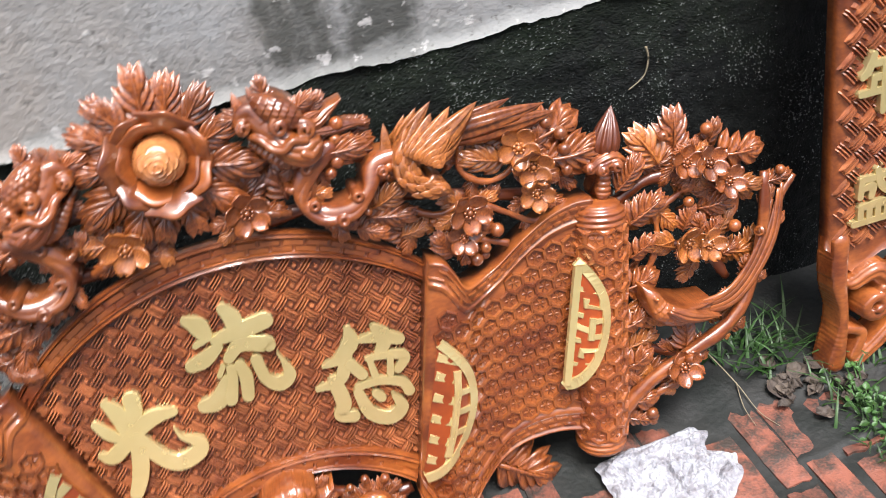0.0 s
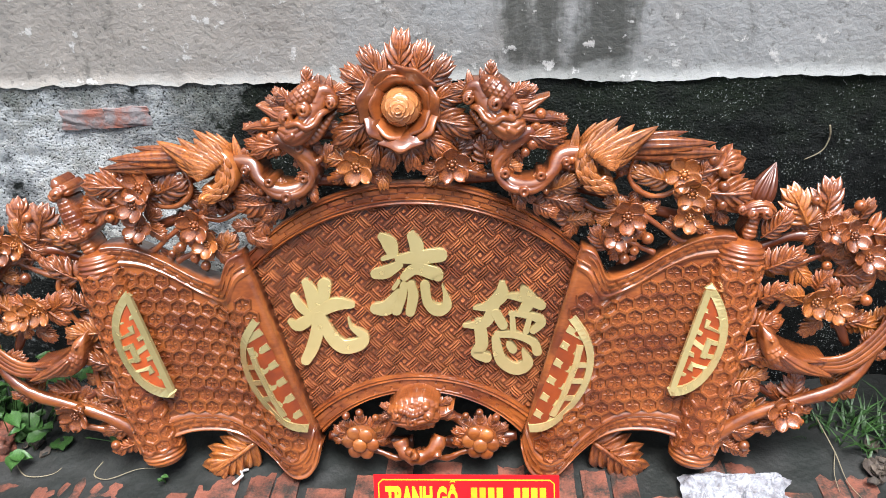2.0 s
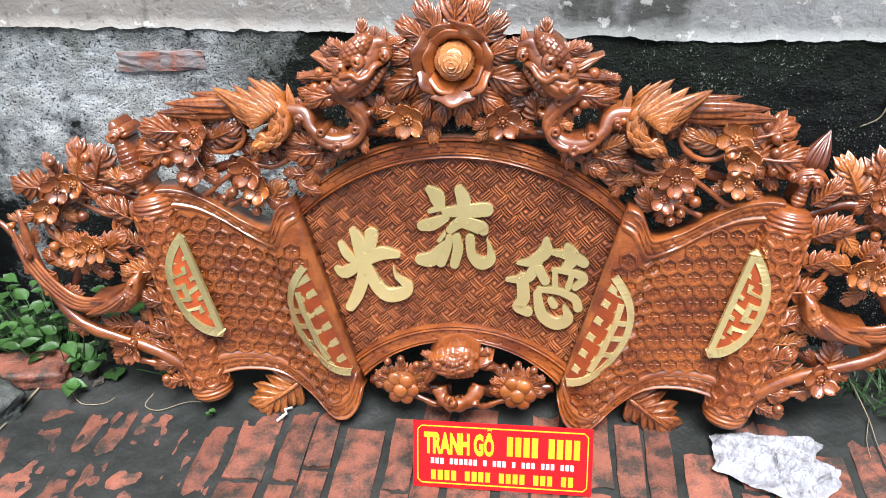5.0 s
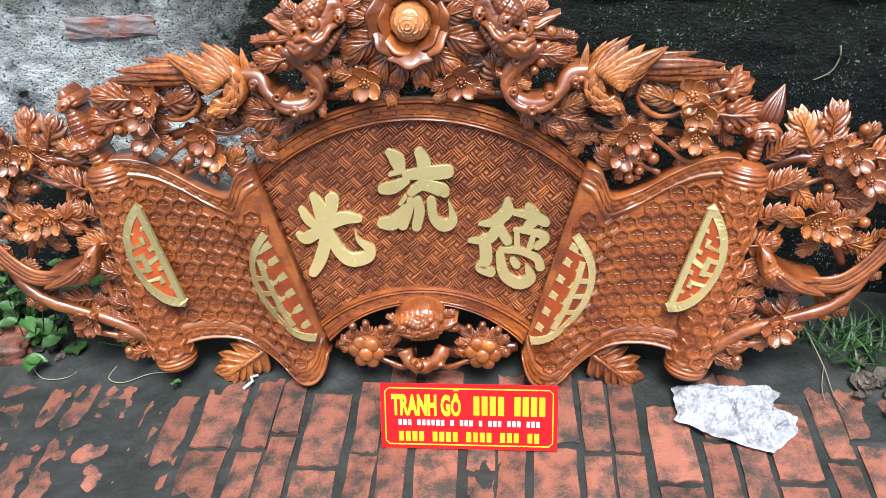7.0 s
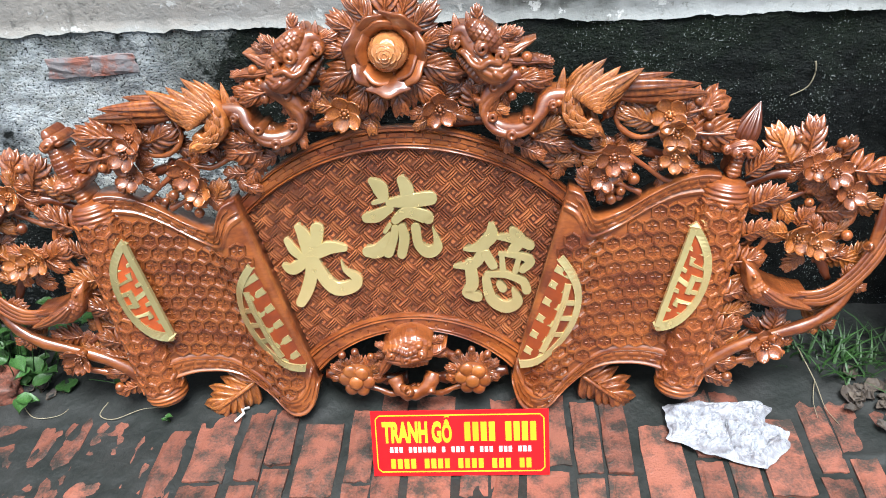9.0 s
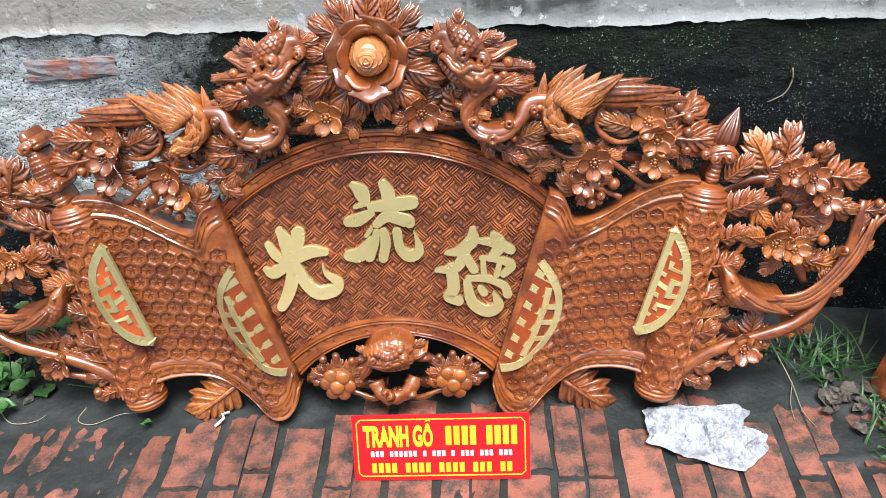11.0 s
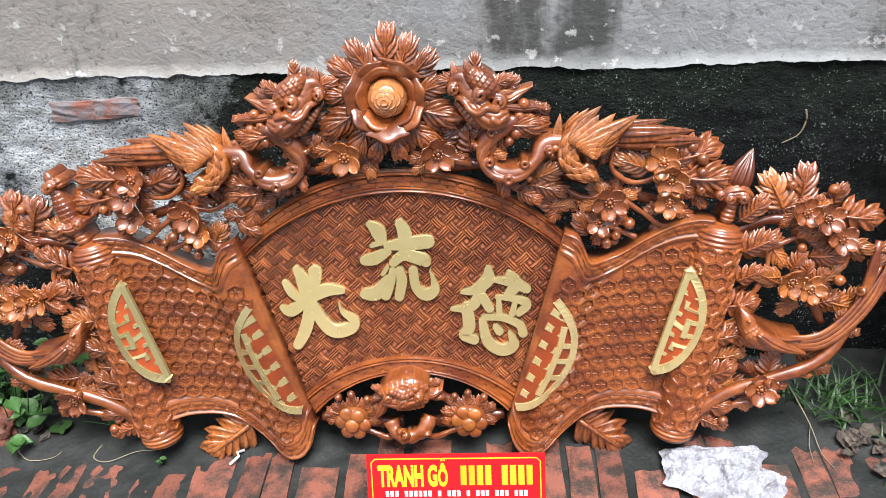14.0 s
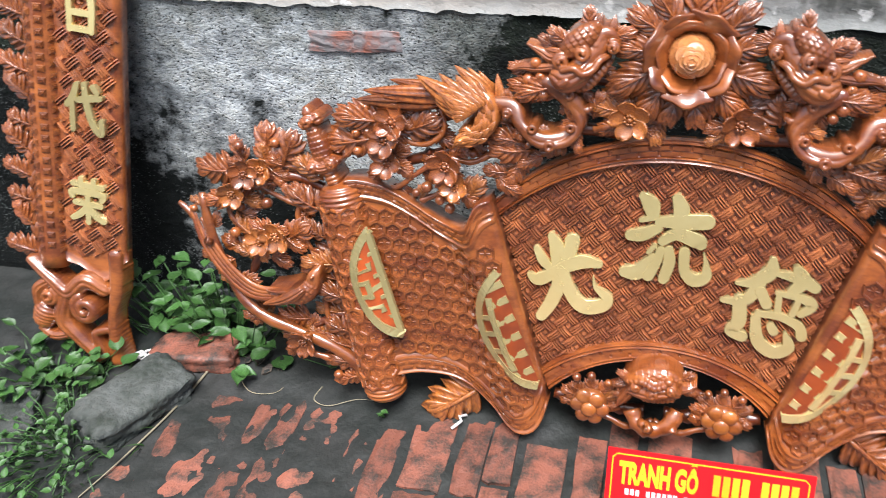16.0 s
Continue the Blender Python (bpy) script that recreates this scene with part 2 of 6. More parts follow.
def solid(name, me, label="", category="", kind="", m=Matrix(), group=""):
    ob = new(name, me)
    ob.matrix_world = m
    return tagged(ob, label, category, group, kind)


class Build:
    """Collects vertices and faces of one mesh."""

    def __init__(self):
        self.v, self.f = [], []

    def add(self, verts, faces):
        n = len(self.v)
        self.v += [tuple(p) for p in verts]
        self.f += [[n + i for i in f] for f in faces]
        return self

    def box(self, c, half, turn=Matrix(), taper=0.8):
        """A box with a smaller top; c is the middle of its foot."""
        a, b, h = half
        k = [(-a, -b, 0), (a, -b, 0), (a, b, 0), (-a, b, 0), (-a * taper, -b * taper, h), (a * taper, -b * taper, h), (a * taper, b * taper, h), (-a * taper, b * taper, h)]
        return self.add([Vector(c) + turn @ Vector(p) for p in k], [(3, 2, 1, 0), (4, 5, 6, 7), (0, 1, 5, 4), (1, 2, 6, 5), (2, 3, 7, 6), (3, 0, 4, 7)])

    def grid(self, fn, nu, nv, close_u=False):
        """A sheet fn(a, b), a and b from 0 to 1."""
        verts = [fn(i / nu, j / nv) for i in range(nu + 1) for j in range(nv + 1)]
        faces = [(i * (nv + 1) + j, (i + 1) * (nv + 1) + j, (i + 1) * (nv + 1) + j + 1, i * (nv + 1) + j + 1) for i in range(nu) for j in range(nv)]
        return self.add(verts, faces)

    def tube(self, pts, radii, sides=8, flat=1.0):
        """A tapered tube along points; radii one a point; ends closed."""
        pts = [Vector([float(q) for q in p]) for p in pts]
        n = len(self.v)
        side = Vector((0, 0, 1))
        for k, p in enumerate(pts):
            d = (pts[min(k + 1, len(pts) - 1)] - pts[max(k - 1, 0)]).normalized()
            s = d.cross(side)
            s = s.normalized() if s.length > 1e-4 else Vector((1, 0, 0))
            w = s.cross(d)
            for i in range(sides):
                a = 2 * math.pi * i / sides
                self.v.append(tuple(p + float(radii[k]) * (math.cos(a) * s + flat * math.sin(a) * w)))
        for k in range(len(pts) - 1):
            for i in range(sides):
                j = (i + 1) % sides
                self.f.append([n + k * sides + i, n + k * sides + j, n + (k + 1) * sides + j, n + (k + 1) * sides + i])
        self.f.append([n + i for i in range(sides)][::-1])
        self.f.append([n + (len(pts) - 1) * sides + i for i in range(sides)])
        return self

    def ball(self, c, r, rings=6, sides=10, stretch=(1, 1, 1)):
        c = Vector(c)
        n = len(self.v)
        self.v.append(tuple(c + Vector((0, 0, r * stretch[2]))))
        for i in range(1, rings):
            th = math.pi * i / rings
            for j in range(sides):
                a = 2 * math.pi * j / sides
                self.v.append(tuple(c + Vector((r * math.sin(th) * math.cos(a) * stretch[0], r * math.sin(th) * math.sin(a) * stretch[1], r * math.cos(th) * stretch[2]))))
        self.v.append(tuple(c - Vector((0, 0, r * stretch[2]))))
        for j in range(sides):
            k = (j + 1) % sides
            self.f.append([n, n + 1 + j, n + 1 + k])
            for i in range(rings - 2):
                a = n + 1 + i * sides
                self.f.append([a + j, a + sides + j, a + sides + k, a + k])
            a = n + 1 + (rings - 2) * sides
            self.f.append([len(self.v) - 1, a + k, a + j])
        return self

    def done(self, name, mat, smooth=True):
        return mesh(name, self.v, self.f, mat, smooth)


def spline(pts, a):
    """A smooth curve through points of any size, a from 0 to 1."""
    n = len(pts) - 1
    x = min(max(a, 0), 1) * n
    i = min(int(x), n - 1)
    t = x - i
    p0, p1, p2, p3 = (np.array(pts[min(max(k, 0), n)], float) for k in (i - 1, i, i + 1, i + 2))
    return 0.5 * (2 * p1 + (p2 - p0) * t + (2 * p0 - 5 * p1 + 4 * p2 - p3) * t * t + (3 * p1 - p0 - 3 * p2 + p3) * t**3)


def ragged(x, seed=0.0, scale=3.0):
    return noise.fractal(Vector((x * scale, seed, 0.3)), 0.8, 2.1, 5)


# ---- ground and wall ----
WALL_Y = 2.385


def ground_height(x, y):
    mud = min(1.0, max(0.0, (-0.22 - x) / 0.6)) * 0.0076 + 0.006 * max(0.0, noise.noise(Vector((x * 2.2, y * 2.2, 5))))
    mud += 0.012 * min(1.0, max(0.0, (y - 2.03) / 0.1)) + 0.012 * min(1.0, max(0.0, (x - 0.85) / 0.2)) * (y > 1.9)
    return -0.010 + mud + 0.006 * noise.noise(Vector((x * 3, y * 3, 0))) + 0.005 * noise.noise(Vector((x * 16, y * 16, 2))) + (0.004 if x < -0.1 else 0.002) * noise.noise(Vector((x * 38, y * 38, 7)))


def ground_sheet():
    xs = [-60, -20, -6, -3] + [-1.8 + i * 0.012 for i in range(301)] + [3, 6, 20, 60]
    ys = [-60, -20, -5, -1.5, 0, 0.6] + [1.0 + i * 0.012 for i in range(118)] + [2.6, 8, 60]
    b = Build()
    b.v = [(x, y, ground_height(x, y)) for x in xs for y in ys]
    n = len(ys)
    b.f = [(i * n + j, (i + 1) * n + j, (i + 1) * n + j + 1, i * n + j + 1) for i in range(len(xs) - 1) for j in range(n - 1)]
    return b.done("ground", SOIL)


solid("ground", ground_sheet(), "dark mossy mortar and damp earth of a yard", "ground", "structure")


def wall_face(name, mat, x0, x1, low, high, front, back, nx, nz, rough, edge_low=0.0, edge_high=0.0, seed=0.0):
    """A thick slab of wall with an uneven face; its lower or upper edge may be broken."""
    b = Build()

    def at(a, c):
        x = float(np.interp(a, (0, 0.06, 0.94, 1), (x0, -1.9, 1.9, x1)))
        z0 = low(x) + edge_low * (ragged(x, seed, 5) + 0.5 * ragged(x, seed + 9, 26))
        z1 = high(x) + edge_high * ragged(x, seed + 4, 5)
        z = z0 + (z1 - z0) * c
        near = min(1.0, min(c, 1 - c) * 40)
        return (x, front - rough * near * min(0.3, noise.fractal(Vector((x * 6, z * 6, seed)), 0.9, 2, 5)), z)

    b.grid(at, nx, nz)
    n = nz + 1
    m = len(b.v)
    b.v += [(x, back, z) for x, _, z in b.v[:m]]
    b.f += [[q + m for q in f][::-1] for f in b.f]
    rim = [i * n for i in range(nx + 1)], [i * n + nz for i in range(nx + 1)], list(range(n)), [nx * n + j for j in range(n)]
    for r in rim:
        b.f += [[r[i], r[i + 1], r[i + 1] + m, r[i] + m] for i in range(len(r) - 1)]
    return b.done(name, mat)


def ledge(x):
    return 0.803 - 0.022 * x


base_wall = solid("wall_base", wall_face("wall_base", BASEWALL, -6, 6, lambda x: -0.1, lambda x: ledge(x) + 0.05, WALL_Y, WALL_Y + 0.25, 900, 160, 0.010, seed=1.0), "dark damp mossy wall base with pale lime patches", "wall", "structure")
upper_wall = solid("wall_upper", wall_face("wall_upper", PLASTER, -6, 6, ledge, lambda x: 3.2, WALL_Y - 0.006, WALL_Y + 0.24, 900, 80, 0.003, 0.009, seed=2.0), "weathered grey lime plaster with dark stains", "wall", "structure")
# out of view, added behind the camera to hold back low frontal light
solid("light_blocking_wall", wall_face("light_blocking_wall", PLASTER, -6, 6, lambda x: -0.1, lambda x: 2.2, -6.0, -6.25, 60, 20, 0.01, seed=7.0), "unseen plastered wall added across the yard to cut frontal light", "wall", "structure")

# ---- carved panel ----
panel = thing("carved_panel", pose(0.018, 2.095, 0.004, 78.1, 0, 0), "large glossy carved wooden scroll panel with gold characters, leaning", "wood carving")


def fan_side(v):
    return 0.225 + (v - 0.078) * 0.328


def arc(u, r, c):
    return c + math.sqrt(max(r * r - u * u, 0))


def fan_top(u):
    return arc(u, 0.49, 0.12)


def fan_low(u):
    return arc(u, 0.361, -0.129)


def fan_board():
    b = Build()

    def at(a, c):
        # across, then up
        lo, hi = fan_low(0.0), fan_top(0.0)
        k = 2 * a - 1
        u = k * fan_side(0.12 + 0.36 * c)
        v = fan_low(min(abs(u), 0.3)) * (1 - c) + fan_top(u) * c
        return (u, v, 0.0)

    b.grid(at, 40, 24)
    m = len(b.v)
    b.v += [(u, v, -0.035) for u, v, _ in b.v[:m]]
    b.f += [[q + m for q in f][::-1] for f in b.f]
    return b.done("fan_board", WOOD)


part("fan_board", fan_board(), panel, label="dark wooden fan-shaped ground of the weave")


def in_fan(u, v):
    return abs(u) < fan_side(v) + 0.024 and fan_low(min(abs(u), 0.36)) - 0.012 < v < fan_top(min(abs(u), 0.4)) + 0.012


def weave(inside, centre, w=0.0053):
    b = Build()
    turn = Matrix.Rotation(radians(42), 3, "Z")
    rnd = random.Random(3)

    def bar(i0, j0, along):
        c = (Vector((i0 + 3, j0 + 0.5, 0)) if along else Vector((i0 + 0.5, j0 + 3, 0))) * w
        c = turn @ c + Vector((*centre, 0))
        u, v = c.x, c.y
        if not inside(u, v):
            return
        half = 3 * w * 0.99
        d = turn @ (Vector((1, 0, 0)) if along else Vector((0, 1, 0)))
        s = Vector((-d.y, d.x, 0))
        hw, h = w * 0.38, 0.0085 * rnd.uniform(0.9, 1.1)
        n = len(b.v)
        for k, lift in ((-1, 0.1), (-0.72, 0.8), (0, 1), (0.72, 0.8), (1, 0.1)):
            o = c + d * half * k
            for q, z in ((-1, 0.0), (-0.5, 0.95), (0.5, 0.95), (1, 0.0)):
                b.v.append((o.x + s.x * hw * q, o.y + s.y * hw * q, 0.001 + h * lift * z if z else -0.001))
        for k in range(4):
            for q in range(3):
                a = n + k * 4 + q
                b.f.append((a, a + 4, a + 5, a + 1))

    for p in range(-40, 41):
        for q in range(-40, 41):
            i, j = 6 * p - 3 * q, 3 * p + 6 * q
            if abs(i) > 135 or abs(j) > 135:
                continue
            for k in range(3):
                bar(i, j + k, True)
                bar(i + 3 + k, j + 3, False)
            c = turn @ Vector(((i + 1.5) * w, (j + 4.5) * w, 0)) + Vector((*centre, 0))
            if inside(c.x, c.y):
                b.box((c.x, c.y, 0.0), (w * 0.72, w * 0.72, 0.0095), turn, 0.7)
    return b.done("weave", WEAVE, False)


tagged(part("weave", weave(in_fan, (0, 0.38)), panel, label="raised woven strands of dark red-brown wood"), kind="stuff")


def band(name, outer, inner, span, segs, height, mat, flare=1.0):
    """A moulded band between two curves u -> v over |u| < span."""
    b = Build()
    prof = [(0.0, -0.04), (0.0, 0.55), (0.06, 0.95), (0.13, 0.8), (0.2, 1.0), (0.26, 0.68), (0.30, 0.64), (0.66, 0.64), (0.70, 0.68), (0.75, 0.95), (0.82, 0.72), (0.9, 0.9), (1.0, 0.5), (1.0, -0.04)]

    def at(a, c):
        k = (2 * a - 1)
        j = int(round(c * (len(prof) - 1)))
        q, h = prof[j]
        uo, ui = k * span[0], k * span[1]
        p, r = Vector((uo, outer(uo), 0)), Vector((ui, inner(ui), 0))
        o = p.lerp(r, q)
        return (o.x, o.y, h * height)

    b.grid(at, segs, len(prof) - 1)
    # key pattern: long bars in two rows, set off against one another
    def along(k, row):
        return Vector((k * span[0], outer(k * span[0]), 0)).lerp(Vector((k * span[1], inner(k * span[1]), 0)), row)

    def rib(p, r, w):
        d = r - p
        mid = (p + r) / 2
        b.box((mid.x, mid.y, 0.58 * height), (d.length / 2, w, 0.0050), Matrix.Rotation(math.atan2(d.y, d.x), 3, "Z"), 0.9)

    count = segs // 4
    for i in range(count):
        k, dk = 2 * (i + 0.5) / count - 1, 1.0 / count
        for row, off in ((0.37, 0.0), (0.59, 0.9)):
            a, c = k + dk * (off - 0.93), k + dk * (off + 0.93)
            if c < 0.995:
                rib(along(a, row), along(c, row), 0.0046 if height < 0.022 else 0.0056)
    return b.done(name, mat, False)


part("fan_frame", band("fan_frame", lambda u: arc(u, 0.472, 0.188), lambda u: arc(u, 0.49, 0.118), (0.348, 0.345), 76, 0.021, WOOD), panel, label="glossy brown moulded arch with key pattern")
part("fan_frame", band("fan_frame_low", lambda u: arc(u, 0.361, -0.129), lambda u: arc(u, 0.284, -0.094), (0.242, 0.217), 48, 0.024, WOOD), panel, label="glossy brown moulded lower arch with key pattern")

SHEET_LOW = [(0.217, 0.075), (0.229, 0.031), (0.249, 0.007), (0.278, 0.001), (0.307, 0.012), (0.342, 0.046), (0.386, 0.085), (0.429, 0.102), (0.480, 0.106), (0.516, 0.103), (0.556, 0.092)]
SHEET_TOP = [(0.346, 0.529), (0.371, 0.519), (0.383, 0.495), (0.395, 0.468), (0.420, 0.463), (0.459, 0.473), (0.517, 0.507), (0.566, 0.531), (0.598, 0.541), (0.622, 0.545), (0.645, 0.544)]


SHEET_STEP = np.linspace(0, 1, 121)
SHEET_RUN = np.array([(spline(SHEET_LOW, k)[0] + spline(SHEET_TOP, k)[0]) / 2 for k in SHEET_STEP])
SHEET_RUN = (SHEET_RUN - SHEET_RUN[0]) / (SHEET_RUN[-1] - SHEET_RUN[0])


def sheet_point(a, c, lift=0.0):
    """Place on the unrolled sheet: a outwards from the fan, c upwards."""
    k = float(np.interp(a, SHEET_RUN, SHEET_STEP))
    lo, hi = spline(SHEET_LOW, k), spline(SHEET_TOP, k)
    p = lo * (1 - c) + hi * c
    n = 0.030 + 0.034 * math.exp(-((a - 0.14) / 0.13) ** 2) + 0.018 * max(0, (a - 0.6) / 0.4) ** 2 + 0.012 * math.exp(-((a - 0.0) / 0.1) ** 2)
    return Vector((p[0], p[1], n + lift))


def edge_lift(c):
    """Stepped ridges along the lower and upper hems of the sheet."""
    e = min(c, 1 - c)
    if e > 0.105:
        return 0.0
    rim = math.exp(-((e - 0.012) / 0.007) ** 2) + math.exp(-((e - 0.088) / 0.006) ** 2) + 0.6 * math.exp(-((e - 0.101) / 0.003) ** 2)
    return 0.003 + 0.0045 * rim


def sheet(sign):
    b = Build()

    def at(a, c):
        p = sheet_point(a, c, edge_lift(c) - (0.012 if c in (0, 1) else 0))
        return (sign * p.x, p.y, p.z)

    b.grid(at, 44, 190)
    m = len(b.v)
    b.v += [(u, v, max(z - 0.05, -0.02)) for u, v, z in b.v[:m]]
    b.f += [[q + m for q in f][::-1] for f in b.f]
    n = 191
    for r in ([i * n for i in range(45)], [i * n + 190 for i in range(45)], list(range(n)), [44 * n + j for j in range(n)]):
        b.f += [[r[i], r[i + 1], r[i + 1] + m, r[i] + m] for i in range(len(r) - 1)]
    if sign < 0:
        b.f = [f[::-1] for f in b.f]
    return b.done("scroll_sheet", WOOD)


def on_panel(u, v):
    """Where a place (u, v) of the panel lies on the unrolled sheet: outwards a, upwards c."""
    a, c = 0.5, 0.5
    for _ in range(9):
        k = float(np.interp(a, SHEET_RUN, SHEET_STEP))
        lo, hi = spline(SHEET_LOW, k), spline(SHEET_TOP, k)
        c = (v - lo[1]) / (hi[1] - lo[1])
        a += 0.9 * (u - (lo[0] * (1 - c) + hi[0] * c)) / 0.33
        a = min(max(a, -0.3), 1.3)
    return a, c


def beside(u, v, p0, p1):
    """Distance outwards from the chord p0 to p1, and along it from its middle."""
    y = (Vector(p0) - Vector(p1)).normalized()
    d = Vector((u, v)) - (Vector(p0) + Vector(p1)) / 2
    return d.x * y.y - d.y * y.x, d.dot(y)


def comb_cell(ridge, cx, cy, r, high, wide):
    """One honeycomb cell: a hexagonal rim and a six-rayed star."""
    ring = [(cx + r * 0.92 * math.sin(k * math.pi / 3), cy + r * 0.92 * math.cos(k * math.pi / 3)) for k in range(6)]
    for k in range(6):
        ridge(ring[k], ring[(k + 1) % 6], high, wide)
    for k in range(3):
        a = k * math.pi / 3 + math.pi / 6
        d = (r * 0.50 * math.sin(a), r * 0.50 * math.cos(a))
        ridge((cx - d[0], cy - d[1]), (cx + d[0], cy + d[1]), high * 0.40, wide * 0.5)


def hexagons(sign):
    """Honeycomb relief with small stars, laid on the sheet."""
    b = Build()
    r, turn = 0.0192, radians(5)
    dx, dy = r * math.sqrt(3), r * 1.5

    def ridge(p, q, h, w):
        d = Vector((-(q[1] - p[1]), q[0] - p[0], 0)).normalized() * w
        pts = []
        for u, v in (p, q):
            a, c = on_panel(u, v)
            n = sheet_point(a, 0.5).z
            for f, k in ((-1, -0.001), (-0.45, h), (0.45, h), (1, -0.001)):
                pts.append((sign * (u + d.x * f), v + d.y * f, n + k))
        b.add(pts, [(0, 4, 5, 1), (1, 5, 6, 2), (2, 6, 7, 3)])

    for j in range(-2, 26):
        for i in range(-4, 22):
            x, y = (i + 0.5 * (j % 2)) * dx, j * dy
            u, v = 0.22 + x * math.cos(turn) - y * math.sin(turn), x * math.sin(turn) + y * math.cos(turn)
            a, c = on_panel(u, v)
            free = all(abs(q) > 0.145 or not -0.02 < p < 0.094 * (1 - (q / 0.145) ** 2) + 0.004 for p, q in (beside(u, v, (0.323, 0.388), (0.231, 0.130)),))
            if 0.035 < a < 0.99 and 0.128 < c < 0.872 and free:
                comb_cell(ridge, u, v, r, 0.0060, 0.0027)
    # broken key lines inside the hems
    for k in range(13):
        for c0, shift in ((0.036, 0.0), (0.064, 0.5), (0.936, 0.0), (0.964, 0.5)):
            a0 = (k + shift) / 13.6
            pts = []
            for t in (0, 0.5, 1):
                o = sheet_point(a0 + 0.056 * t, c0)
                for dv, h in ((-0.0034, -0.001), (-0.0016, 0.0044), (0.0016, 0.0044), (0.0034, -0.001)):
                    pts.append((sign * o.x, o.y + dv, o.z + edge_lift(c0) + h))
            b.add(pts, [(m + q, m + 4 + q, m + 5 + q, m + 1 + q) for m in (0, 4) for q in range(3)])
    if sign < 0:
        b.f = [f[::-1] for f in b.f]
    return b.done("honeycomb_relief", WOOD, False)


def roll(sign):
    """The rolled-up outer end of the scroll, tilted, with ringed ends."""
    top, low = Vector((0.662, 0.535, 0.03)), Vector((0.577, 0.022, 0.03))
    d = (low - top).normalized()
    side = Vector((-d.y, d.x, 0))
    b = Build()
    rings = 230
    sides = 28
    for k in range(rings + 1):
        t = k / rings
        e = min(t, 1 - t) * (top - low).length
        r = 0.047 * math.sqrt(max(0.0, 1 - max(0, 1 - e / 0.032) ** 2)) + 0.0005
        if e < 0.060:
            r += 0.0019 * math.cos(e * 2 * math.pi / 0.0105)
        o = top.lerp(low, t)
        for i in range(sides):
            a = 2 * math.pi * i / sides
            x = o + side * (r * math.cos(a)) + Vector((0, 0, 1)) * (r * math.sin(a))
            b.v.append((sign * x.x, x.y, x.z))
    for k in range(rings):
        for i in range(sides):
            j = (i + 1) % sides
            b.f.append([k * sides + i, k * sides + j, (k + 1) * sides + j, (k + 1) * sides + i])
    return b.done("scroll_roll", WOOD)


def roll_relief(sign):
    """Honeycomb with small stars round the rolled end."""
    top, low, rad = Vector((0.662, 0.535, 0.03)), Vector((0.577, 0.022, 0.03)), 0.047
    d = (low - top).normalized()
    side = Vector((-d.y, d.x, 0))
    b = Build()

    def ridge(p, q, h, w):
        g = Vector((q[1] - p[1], p[0] - q[0])).normalized() * w
        pts = []
        for x, y in (p, q):
            for f, k in ((-1, -0.001), (-0.5, h), (0.5, h), (1, -0.001)):
                a, r = (x + g.x * f) / rad, rad + k
                o = top + d * (y + g.y * f) + side * (r * math.cos(a)) + Vector((0, 0, r * math.sin(a)))
                pts.append((sign * o.x, o.y, o.z))
        b.add(pts, [(0, 4, 5, 1), (1, 5, 6, 2), (2, 6, 7, 3)])

    r = 0.0186
    dx, dy = r * math.sqrt(3), r * 1.5
    for j in range(18):
        for i in range(6):
            cx, cy = (i + 0.5 * (j % 2)) * dx, 0.064 + j * dy
            if cy < 0.468 and cx < rad * math.pi:
                comb_cell(ridge, cx, cy, r, 0.0058, 0.0026)
    return b.done("honeycomb_relief", WOOD, False)


